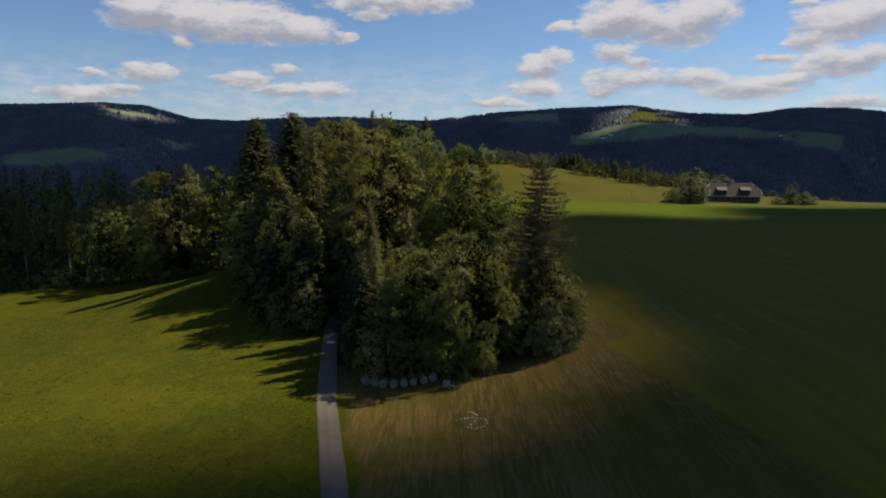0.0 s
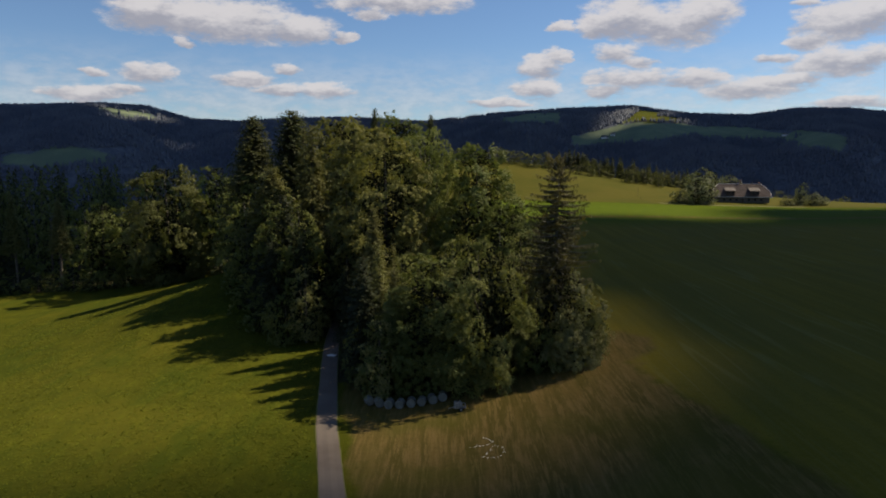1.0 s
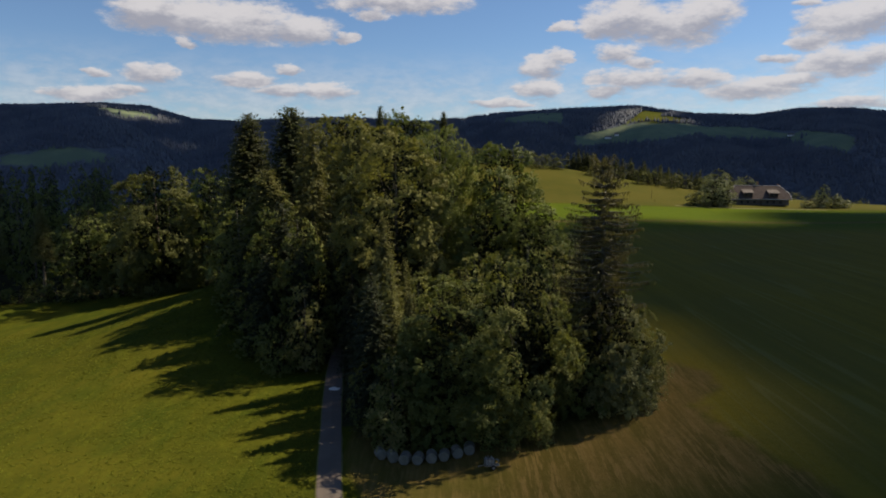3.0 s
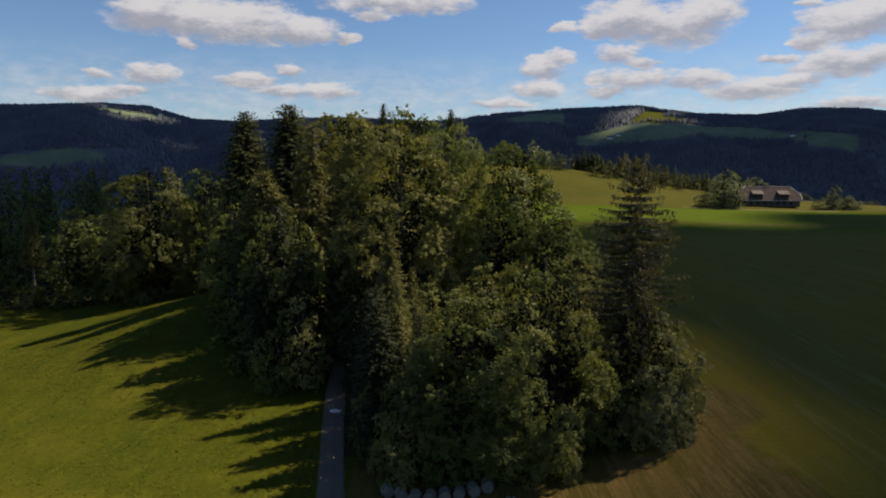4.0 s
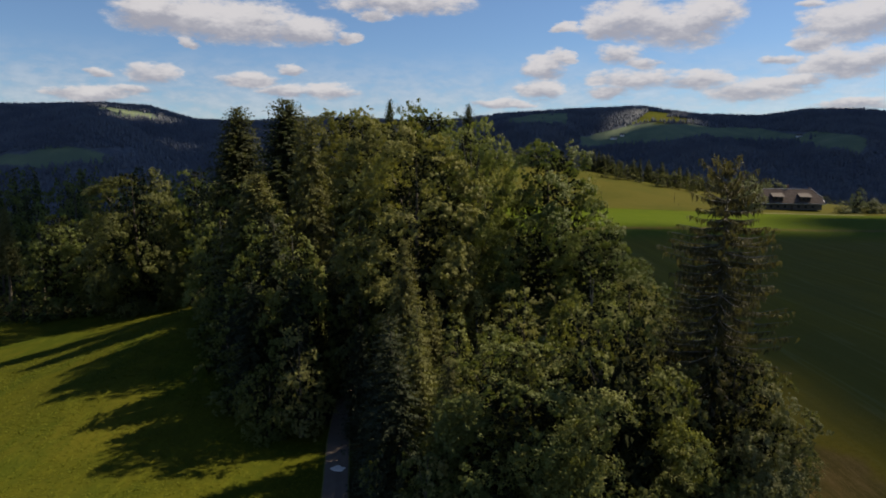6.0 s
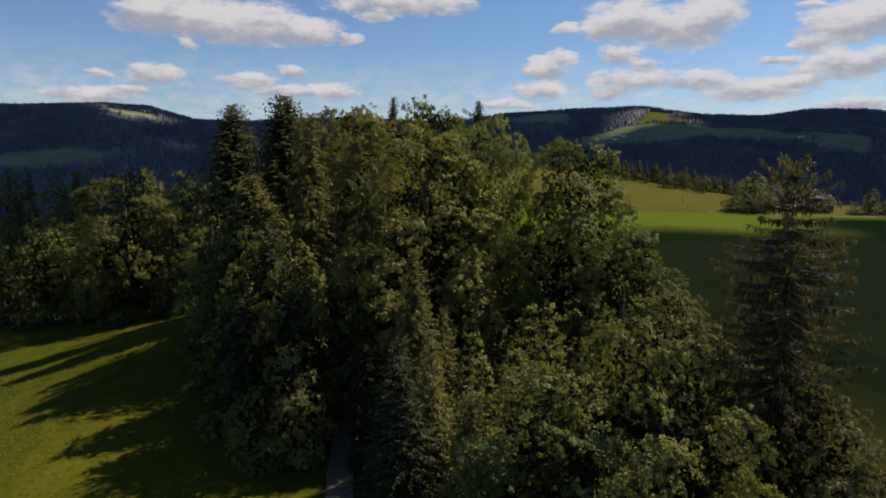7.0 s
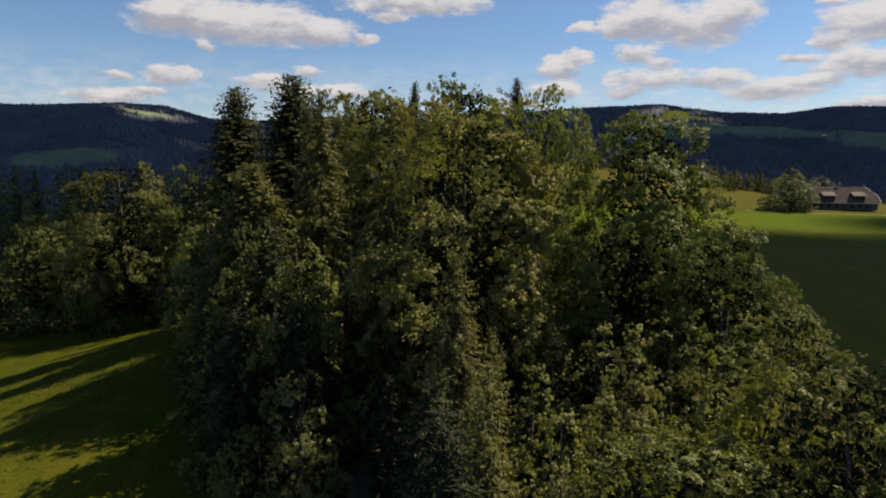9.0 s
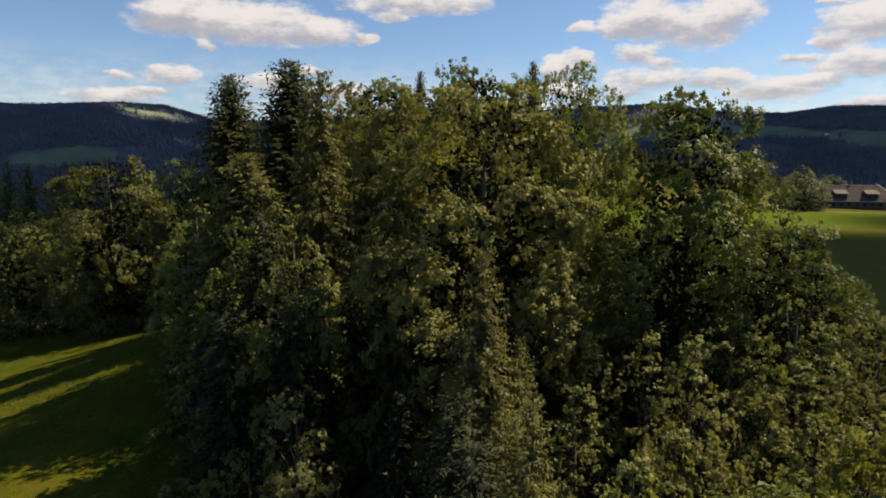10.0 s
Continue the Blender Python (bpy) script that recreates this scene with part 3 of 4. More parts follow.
        q = unit(rng.normal(size=(m, 3)))
        rt = (0.13 + 0.11 * rng.uniform(size=tufts))[pick][:, None] * L[i] * rng.uniform(0.25, 1.0, (m, 1)) ** 0.5
        cen.append(tc[pick] + q * rt * np.array([1.0, 1.0, 0.6 + hang]))
        nor.append(unit(over[i] * 0.85 + axis[i] * 0.2 + q * 0.35 + 0.40 * rng.normal(size=(m, 3))))
        siz.append(leaf * rng.uniform(0.6, 1.3, m))
    cen, nor, siz = np.concatenate(cen), np.concatenate(nor), np.concatenate(siz)
    outer = sprays_of(cen, nor, siz, 0.60, rng, hang)
    # the heart of the crown: leaves and twigs with the crown's shade put into their colour
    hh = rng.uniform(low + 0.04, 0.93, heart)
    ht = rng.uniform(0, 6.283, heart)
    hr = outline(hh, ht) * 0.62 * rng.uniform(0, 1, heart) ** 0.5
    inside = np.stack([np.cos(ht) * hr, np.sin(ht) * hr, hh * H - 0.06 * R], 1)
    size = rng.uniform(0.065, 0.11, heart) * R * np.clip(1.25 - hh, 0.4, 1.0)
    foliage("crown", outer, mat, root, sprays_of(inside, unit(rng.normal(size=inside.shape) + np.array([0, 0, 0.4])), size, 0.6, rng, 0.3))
    lean = rng.normal(size=2) * 0.02 * H
    pts = [(lean[0] * t * t, lean[1] * t * t, H * 0.9 * t - 0.4 * (t == 0)) for t in (0, 0.08, 0.3, 0.55, 0.8, 1.0)]
    r0 = 0.014 * H + 0.05
    radii = [r0 * 1.5, r0, r0 * 0.85, r0 * 0.6, r0 * 0.3, 0.03]
    limbs = []
    for i in rng.choice(boughs, 16 if fork else 5, replace=False):
        b = c[i] + axis[i] * L[i] * 0.1
        s = np.clip(b[2] / H - 0.2, 0.14, 0.8)
        a = np.array([lean[0] * s * s, lean[1] * s * s, H * 0.9 * s])
        mid = a * 0.5 + b * 0.5 + np.array([0, 0, 0.04 * H * rng.uniform(-0.4, 0.8)])
        limbs.append(tube([a, mid, b], [r0 * 0.30, r0 * 0.17, 0.02], 5))
    if fork:
        for v, fc in limbs:
            mesh_object("limb", v, fc, bark, root, smooth=True)
        v, fc = tube(pts, radii, 8)
    else:
        v, fc = joined([tube(pts, radii, 8), *limbs])
    mesh_object("trunk", v, fc, bark, root, smooth=True)
    return root


def spruce(label, mat, H, R, seed, boughs=420, sprays=9, droop=0.25, lift=0.0, base=0.06, power=0.6, spray=0.45, name="spruce_tree", hang=0.6, bark=None,
           tubes=False, reach=(0.72, 1.08), patchy=0.0, curtain=0, whorl=0.0, heart=500, aspect=0.34):
    """A conifer: straight trunk, bending boughs all the way up, needle sprays along both sides of each bough and hanging below it.
    patchy: share of boughs missing in bare patches; curtain: hanging twigs for each step of a bough; whorl: metres between whorls."""
    rng = np.random.default_rng(seed)
    root = thing(name, label, "tree")
    bark = bark or BARK
    cen, nor, siz, alo, limbs = [], [], [], [], []
    down = np.array([0, 0, -1.0])
    for i in range(boughs):
        t = base + (0.992 - base) * (1 - (1 - (i + 0.5) / boughs) ** 0.8)
        if whorl:
            t = round(t * H / whorl) * whorl / H + rng.normal() * 0.10 * whorl / H
        t = min(t, 0.992)
        a = i * 2.39996 + rng.normal() * 0.3
        if noise.noise(Vector((math.cos(a) * 1.3, math.sin(a) * 1.3, t * H / R * 1.2 + seed))) < patchy - 0.62:
            continue
        full = R * max(0.004, 1 - t) ** power * (1 - 0.3 * max(0, 0.25 - t) / 0.25) + 0.12
        lump = 1 + 0.22 * noise.noise(Vector((math.cos(a) * 1.6, math.sin(a) * 1.6, t * H / R * 2.2 + seed * 5.1)))
        L = full * rng.uniform(*reach) * lump
        out = np.array([math.cos(a), math.sin(a), 0.0])
        side = np.array([-out[1], out[0], 0.0])
        n = max(3, int(sprays * min(1.3, 0.35 + L / (0.75 * R))))
        s = np.linspace(0.15, 1.0, n) + rng.normal(size=n) * 0.02
        steep = np.clip((t - 0.86) / 0.12, 0, 1)
        sag = -droop * L * (1 - steep) * s ** 1.15 + lift * L * s ** 3 + 0.75 * L * s * steep
        p = out * (s * L)[:, None] + np.array([0, 0, H * t]) + np.array([0, 0, 1.0]) * sag[:, None]
        bulk = min(1.0, 0.45 + L / 3.0)
        for sg in (-1, 1):
            ww = spray * bulk * (0.5 + 0.6 * (1 - s)) * rng.uniform(0.65, 1.25, n)
            q = unit(side * sg * 0.75 + out * 0.8 + down * hang * (1 - steep) + 0.25 * rng.normal(size=(n, 3)))
            cen.append(p + q * ww[:, None] * 0.7)
            alo.append(q)
            nor.append(unit(np.array([0, 0, 1.0]) + 0.45 * rng.normal(size=(n, 3)) + out * 0.6))
            siz.append(ww)
        for j in range(curtain):
            ww = spray * bulk * rng.uniform(0.5, 1.1, n)
            q = unit(down + 0.25 * rng.normal(size=(n, 3)))
            cen.append(p + q * ww[:, None] * 0.7 + side * (rng.normal(size=(n, 1)) * 0.16) + out * (rng.normal(size=(n, 1)) * 0.12))
            alo.append(q)
            nor.append(unit(out + 0.6 * side * rng.normal() + 0.35 * rng.normal(size=(n, 3))))
            siz.append(ww)
        if tubes and L > 0.8:
            limbs.append(tube([np.array([0, 0, H * t]), p[n // 2], p[-1]], [0.035 + 0.006 * L, 0.03, 0.01], 4))
    cen, nor, siz, alo = map(np.concatenate, (cen, nor, siz, alo))
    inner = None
    # sprays round the trunk, coloured dark for the shade there
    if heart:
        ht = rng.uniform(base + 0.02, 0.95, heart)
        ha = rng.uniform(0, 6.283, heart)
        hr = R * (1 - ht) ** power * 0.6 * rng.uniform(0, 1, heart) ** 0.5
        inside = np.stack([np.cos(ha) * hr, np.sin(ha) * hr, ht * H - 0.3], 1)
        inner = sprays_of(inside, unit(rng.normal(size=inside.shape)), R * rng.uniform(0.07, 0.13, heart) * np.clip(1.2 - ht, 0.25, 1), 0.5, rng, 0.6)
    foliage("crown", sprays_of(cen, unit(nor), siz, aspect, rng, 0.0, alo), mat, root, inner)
    r0 = 0.011 * H + 0.04
    v, f = tube([(0, 0, -0.5), (0, 0, H * 0.05), (0.05, 0, H * 0.4), (0, 0.04, H * 0.75), (0, 0, H * 1.0)], [r0 * 1.5, r0, r0 * 0.75, r0 * 0.4, 0.02], 8)
    mesh_object("trunk", v, f, bark, root, smooth=True)
    for v, f in limbs:
        mesh_object("bough", v, f, bark, root)
    return root


def stand(proto, x, y, h=None, wide=None, turn=None, label="", group="", top=None):
    """Plant a copy of a prototype, h metres tall or with its top at the height top."""
    H, R = proto["tall"], proto["broad"]
    h = top - ground_z(x, y) if top else (h or H)
    wide = wide or R * h / H
    turn = random.uniform(0, 360) if turn is None else turn
    m = pose(x, y, ground_z(x, y) - 0.05, random.uniform(-1.5, 1.5), random.uniform(-1.5, 1.5), turn) @ Matrix.Diagonal((wide / R, wide / R, h / H, 1))
    ob = copy_thing(proto, m)
    if label:
        ob["label"] = label
    if group:
        ob["group"] = group
    return ob


PROTOS = []


def proto(ob, H, R):
    ob["tall"], ob["broad"] = float(H), float(R)
    PROTOS.append(ob)
    return ob


MAPLE = proto(broadleaf("broad leafy maple with layered green boughs", LEAF_MAPLE, 18, 6.5, 1, 220, 300, 0.112, 0.04, 0.56, 2.4, 0.34, 0.8, 0.7, 0.6, spires=1.8, heads=32, big=0.25, heart=2200), 18, 6.5)
MAPLE2 = proto(broadleaf("tall leafy beech with a broad sunlit crown", LEAF_BEECH, 30, 7.5, 2, 420, 175, 0.15, 0.2, 0.6, 2.4, 0.16, 0.85, heads=60, big=0.25, heart=2800), 30, 7.5)
BEECH = proto(broadleaf("leafy beech with a dense olive-green crown", LEAF_BEECH, 26, 6.5, 32, 380, 200, 0.125, 0.16, 0.58, 2.3, 0.18, 0.85, heads=56, big=0.25, heart=2400), 26, 6.5)
LIME = proto(broadleaf("broad green lime tree beside a dark gap", LEAF_DARK, 26, 6.5, 41, 380, 200, 0.13, 0.10, 0.42, 1.7, 0.20, 0.8, 0.3, heads=60, big=0.25, heart=2600, spires=1.0), 26, 6.5)
DARKLEAF = proto(broadleaf("dark green lime tree with layered boughs", LEAF_DARK, 26, 7, 3, 330, 205, 0.145, 0.14, 0.48, 2.1, 0.18, 0.55, 0.25, heads=70, big=0.29, heart=3200, spires=0.8), 26, 7)
DARKMID = proto(broadleaf("shaded leafy tree in the depth of the wood", LEAF_DARK, 24, 7, 34, 190, 90, 0.21, 0.12, 0.46, 2.0, 0.26, 0.6, fork=False, heads=40, big=0.28, heart=1800), 24, 7)
PALELEAF = proto(broadleaf("slender whitebeam with pale silvery leaves", LEAF_PALE, 14, 3.2, 4, 130, 120, 0.098, 0.06, 0.35, 1.5, 0.28, heads=26, big=0.32, heart=500), 14, 3.2)
SAPLING = proto(broadleaf("young leafy tree with a pointed light green crown", LEAF_YOUNG, 15, 3.4, 24, 270, 75, 0.092, 0.04, 0.2, 1.15, 0.26, 0.7, 0.1, heads=80, big=0.20, heart=700), 15, 3.4)
SALLOW = proto(broadleaf("young sallow with silvery green twigs", LEAF_PALE, 14, 4.2, 25, 270, 90, 0.092, 0.03, 0.4, 1.6, 0.26, 0.8, 0.05, heads=70, big=0.21, heart=800, spires=0.8), 14, 4.2)
BIRCH = proto(broadleaf("light green birch on the edge of the wood", LEAF_BIRCH, 22, 4.5, 5, 220, 130, 0.115, 0.10, 0.4, 1.6, 0.26, 0.9, 0.6, 0.6, bark=BARK_GREY, heads=44, big=0.28, heart=1000), 22, 4.5)
TALLBIRCH = proto(broadleaf("tall leafy tree with hanging pale foliage", LEAF_BIRCH, 30, 5, 9, 240, 190, 0.112, 0.58, 0.74, 2.0, 0.30, 0.9, 0.8, 0.7, bark=BARK_GREY, heads=44, big=0.30, heart=1000, spires=1.2), 30, 5)
BUSH = proto(broadleaf("rounded leafy hazel bush", LEAF_HAZEL, 10, 5, 6, 210, 140, 0.116, -0.05, 0.35, 2.2, 0.18, 0.65, 0.3, name="bush", heads=36, big=0.26, heart=1300), 10, 5)
FARBUSH = proto(broadleaf("rounded leafy bush at the edge of the meadow", LEAF_DARK, 8, 5, 7, 60, 44, 0.22, -0.05, 0.35, name="bush", fork=False, heart=300, heads=16), 8, 5)
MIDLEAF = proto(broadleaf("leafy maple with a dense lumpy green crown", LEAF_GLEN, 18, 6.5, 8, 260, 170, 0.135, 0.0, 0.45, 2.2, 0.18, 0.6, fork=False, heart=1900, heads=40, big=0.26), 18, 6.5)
SPRUCE = proto(spruce("tall dark spruce with a dense pointed crown", NEEDLES, 40, 6.8, 11, 900, 9, 0.36, 0.14, base=0.1, power=0.58, spray=0.46, hang=0.9, curtain=1, reach=(0.74, 1.08), heart=2000), 40, 6.8)
SPRUCE2 = proto(spruce("bushy spruce with drooping brownish boughs", NEEDLES_FRESH, 30, 4.6, 12, 800, 8, 0.34, 0.14, base=0.42, power=0.68, spray=0.38, hang=0.9, curtain=1, reach=(0.7, 1.08), heart=1400), 30, 4.6)
BROWNED = proto(spruce("ailing spruce with hanging yellow-brown needles", NEEDLES_BROWN, 36, 4.2, 13, 420, 8, 0.42, 0.06, power=0.42, spray=0.42, hang=1.3, curtain=3, reach=(0.55, 1.1), patchy=0.22, heart=500), 36, 4.2)
DROOPER = proto(spruce("old silver fir with pale hanging bough tips", NEEDLES_PALE, 28, 6.0, 14, 170, 10, 0.42, 0.06, 0.1, 0.36, 0.44, hang=1.3, curtain=4, reach=(0.55, 1.15), patchy=0.38, heart=900, aspect=0.28), 28, 6.0)
DARKFIR = proto(spruce("dark bushy fir in the shade of the wood", NEEDLES_SHADE, 18, 4.2, 17, 330, 8, 0.34, 0.12, 0.02, 0.55, 0.42, heart=900), 18, 4.2)
DARKBUSH = proto(broadleaf("dark leafy bush under the trees", LEAF_DARK, 10, 5, 18, 130, 90, 0.13, -0.05, 0.35, 2.0, 0.25, name="bush", heart=900, heads=26), 10, 5)
FARMLEAF = proto(broadleaf("light green garden tree", LEAF_GARDEN, 16, 6.5, 19, 110, 80, 0.24, -0.04, 0.45, 2.2, 0.2, fork=False, heart=700, heads=26), 16, 6.5)
YOUNG = proto(spruce("young spruce with fresh yellow-green tips", NEEDLES_FRESH, 16, 3.4, 15, 420, 7, 0.22, 0.18, 0.02, 0.72, 0.30, curtain=1, heart=500), 16, 3.4)
NARROW = proto(spruce("narrow olive-brown spruce amid leafy trees", NEEDLES_BROWN, 20, 3.0, 33, 620, 8, 0.36, 0.1, 0.03, 0.6, 0.27, hang=0.9, curtain=2, reach=(0.65, 1.12), heart=700), 20, 3.0)
LONE = proto(spruce("lone thinning spruce with sparse brown boughs", NEEDLES_DULL, 25, 6.3, 16, 205, 16, 0.10, 0.16, 0.3, 0.39, 0.36, tubes=True, hang=1.0, curtain=3, reach=(0.60, 1.12), patchy=0.18, whorl=0.62, heart=0, bark=BARK_GREY, aspect=0.23), 25, 6.3)
FARLEAF = proto(broadleaf("distant leafy tree in the wood", LEAF_DARK, 20, 6, 21, 60, 24, 0.38, 0.03, fork=False, heart=240, heads=20), 20, 6)
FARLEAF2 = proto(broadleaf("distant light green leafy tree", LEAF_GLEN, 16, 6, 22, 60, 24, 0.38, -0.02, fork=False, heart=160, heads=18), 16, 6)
FARSPRUCE = proto(spruce("distant dark spruce in the wood", NEEDLES_FAR, 24, 4.0, 23, 84, 4, 0.3, 0.0, 0.03, 0.8, 1.3, heart=40), 24, 4.0)

random.seed(5)
WOOD, EDGE = "trees of the wood", "trees of the wood"
# tall conifers at the back
stand(SPRUCE, -44.0, 161, wide=12.0, top=38.3, group=WOOD)
stand(SPRUCE, -54.5, 186, wide=9.0, top=33.0, group=WOOD)
stand(SPRUCE, -33.9, 151, wide=12.6, top=39.0, group=WOOD)
stand(BROWNED, -24.4, 127.5, wide=4.8, top=34.6, group=WOOD)
stand(BROWNED, -28.2, 140, wide=3.8, top=34.6, group=WOOD)
stand(SPRUCE, -19.2, 187, wide=4.5, top=42.0, group=WOOD)
stand(SPRUCE, -2.6, 143, wide=4.0, top=37.6, group=WOOD)
# tall leafy trees in the middle
stand(MAPLE2, -26.0, 176, wide=9.8, top=40.6, group=WOOD)
stand(MAPLE2, -18.6, 150, wide=9.6, top=37.4, group=WOOD)
stand(BEECH, -8.8, 109.5, wide=8.2, top=32.4, group=WOOD)
stand(BEECH, -11.0, 136, wide=6.6, top=35.4, group=WOOD)
stand(DARKLEAF, -9.6, 147, wide=9.0, top=39.0, group=WOOD)
stand(TALLBIRCH, -2.6, 115.5, wide=4.6, top=34.4, label="tall leafy tree with hanging pale foliage", group=WOOD)
stand(LIME, 7.0, 112, wide=7.3, top=32.2, group=WOOD)
stand(DARKLEAF, 11.6, 106.5, wide=5.4, top=22.4, group=WOOD)
# in front of them
stand(DROOPER, -15.4, 109.5, wide=5.0, top=27.0, group=WOOD)
stand(NARROW, -9.2, 95.5, wide=3.6, top=21.4, group=WOOD)
stand(SPRUCE2, -33.0, 129.5, wide=10.0, top=26.6, label="bushy spruce with a yellowish top", group=WOOD)
stand(BIRCH, -38.6, 132, wide=4.4, top=21.8, group=WOOD)
stand(BIRCH, -25.8, 123, wide=4.2, top=20.6, group=WOOD)
stand(DARKFIR, -26, 113.5, wide=5.4, top=22.0, group=WOOD)
stand(PALELEAF, -20.6, 100.5, wide=2.6, top=13.0, group=WOOD)
stand(DARKBUSH, -24.0, 101.5, wide=3.2, top=8.0, group=WOOD)
stand(LONE, 15.0, 83.4, wide=6.3, top=28.3, turn=40)
stand(BUSH, 15.6, 80.8, wide=5.3, top=15.8, group=EDGE)
stand(BUSH, 17.3, 79.6, wide=3.6, top=11.4, group=EDGE)
stand(DARKBUSH, 12.0, 79.6, wide=3.6, top=11.0, group=EDGE)
stand(MAPLE, 5.6, 77.4, wide=6.4, top=20.2, group=EDGE)
# dark-leaved tree and bushes: shade beside the maple put into their leaf colour
stand(DARKLEAF, -0.6, 77.2, wide=5.8, top=17.4, group=EDGE)
stand(SAPLING, -4.4, 82.5, wide=3.2, top=17.0, group=EDGE)
stand(YOUNG, -7.6, 85.0, wide=3.4, top=17.2, group=EDGE)
stand(NARROW, -5.2, 78.6, wide=2.8, top=15.2, label="young brownish spruce at the edge of the wood", group=EDGE)
stand(DARKBUSH, -6.2, 76.9, wide=3.6, top=10.0, group=EDGE)
stand(DARKBUSH, 2.6, 76.6, wide=4.0, top=10.5, group=EDGE)
stand(DARKFIR, -10.8, 91.5, wide=4.2, top=15.0, group=EDGE)
stand(DARKFIR, -9.8, 85.6, wide=4.2, top=15.0, group=EDGE)
stand(DARKBUSH, -8.4, 80.4, wide=2.8, top=9.6, group=EDGE)
stand(DARKBUSH, -1.8, 76.2, wide=3.4, top=9.6, group=EDGE)
stand(PALELEAF, -7.0, 74.6, wide=2.3, top=10.6, group=EDGE)
stand(BUSH, 9.5, 86.5, wide=4.6, top=13.6, group=EDGE)
for x, y, h, w, k in [(-6.6, 99.5, 15.6, 3.0, YOUNG), (-2.0, 102.5, 15.4, 3.4, SAPLING), (-7.8, 89.0, 15.0, 3.0, YOUNG), (-4.6, 93.0, 15.8, 3.2, SAPLING),
                      (0.2, 91.0, 15.4, 3.0, SALLOW), (4.0, 93.5, 14.8, 3.6, SALLOW), (-2.0, 86.5, 16.4, 3.0, SAPLING), (3.2, 86.0, 17.0, 3.4, SAPLING),
                      (7.2, 90.0, 16.2, 3.4, SALLOW), (10.6, 91.5, 15.4, 3.8, SALLOW), (1.8, 96.5, 17.6, 3.4, SAPLING), (7.6, 95.5, 16.2, 3.6, SAPLING),
                      (1.0, 101.5, 16.4, 3.6, SAPLING), (9.0, 100.0, 18.4, 3.8, BIRCH), (12.6, 97.0, 18.2, 3.8, SALLOW), (14.2, 91.0, 15.0, 4.0, BUSH), (5.4, 100.5, 16.4, 3.6, SALLOW), (16.5, 95.5, 15.2, 3.8, SALLOW), (18.4, 90.0, 13.6, 3.4, SAPLING), (15.0, 101.5, 16.2, 3.8, SALLOW), (16.4, 107.0, 17.2, 4.0, DARKMID)]:
    stand(k, x, y, wide=w, top=h, group=WOOD)
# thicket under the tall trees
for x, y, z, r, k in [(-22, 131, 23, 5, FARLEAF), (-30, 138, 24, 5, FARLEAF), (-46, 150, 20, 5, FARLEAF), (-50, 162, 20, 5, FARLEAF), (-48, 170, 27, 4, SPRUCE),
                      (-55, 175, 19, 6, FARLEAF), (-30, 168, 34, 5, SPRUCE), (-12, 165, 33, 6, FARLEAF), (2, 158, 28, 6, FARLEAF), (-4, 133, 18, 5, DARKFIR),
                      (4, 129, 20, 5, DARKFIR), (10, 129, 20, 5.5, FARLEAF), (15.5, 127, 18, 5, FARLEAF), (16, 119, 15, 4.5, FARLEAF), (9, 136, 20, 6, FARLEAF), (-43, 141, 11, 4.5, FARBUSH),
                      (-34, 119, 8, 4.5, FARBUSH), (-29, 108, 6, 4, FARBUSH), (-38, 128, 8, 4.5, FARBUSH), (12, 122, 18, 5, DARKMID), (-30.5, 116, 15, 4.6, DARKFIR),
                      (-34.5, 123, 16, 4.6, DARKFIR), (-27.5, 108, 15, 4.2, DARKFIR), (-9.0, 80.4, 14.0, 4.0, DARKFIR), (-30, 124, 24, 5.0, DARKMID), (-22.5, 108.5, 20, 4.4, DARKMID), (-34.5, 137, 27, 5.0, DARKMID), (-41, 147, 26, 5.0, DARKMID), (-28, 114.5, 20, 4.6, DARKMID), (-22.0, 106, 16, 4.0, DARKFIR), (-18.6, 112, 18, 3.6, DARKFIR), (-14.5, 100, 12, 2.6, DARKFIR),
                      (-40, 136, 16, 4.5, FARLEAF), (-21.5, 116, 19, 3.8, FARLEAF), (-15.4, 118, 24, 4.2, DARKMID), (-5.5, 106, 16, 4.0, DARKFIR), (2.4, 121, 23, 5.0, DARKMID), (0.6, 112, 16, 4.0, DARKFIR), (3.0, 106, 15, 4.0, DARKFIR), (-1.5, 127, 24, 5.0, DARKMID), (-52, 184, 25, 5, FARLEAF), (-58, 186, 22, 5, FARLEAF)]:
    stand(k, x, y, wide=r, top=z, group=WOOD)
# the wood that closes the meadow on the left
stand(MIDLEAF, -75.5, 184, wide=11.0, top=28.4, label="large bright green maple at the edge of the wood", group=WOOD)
stand(DARKMID, -65, 194, wide=7.0, top=28.4, group=WOOD)
stand(DARKMID, -88, 191, wide=8, top=16, group=WOOD)
stand(DARKMID, -99, 193, wide=7, top=17, group=WOOD)
stand(SPRUCE2, -112, 194, wide=5, top=17, group=WOOD)
stand(SPRUCE2, -125, 194, wide=5, top=18, group=WOOD)
stand(FARLEAF, -136, 192, wide=7, top=17, group=WOOD)
for i in range(14):
    stand(FARBUSH, -58 - i * 6.0, 188 + 0.3 * i + random.uniform(-2, 3), random.uniform(5, 8), 4.5, group=WOOD)
rng = np.random.default_rng(8)
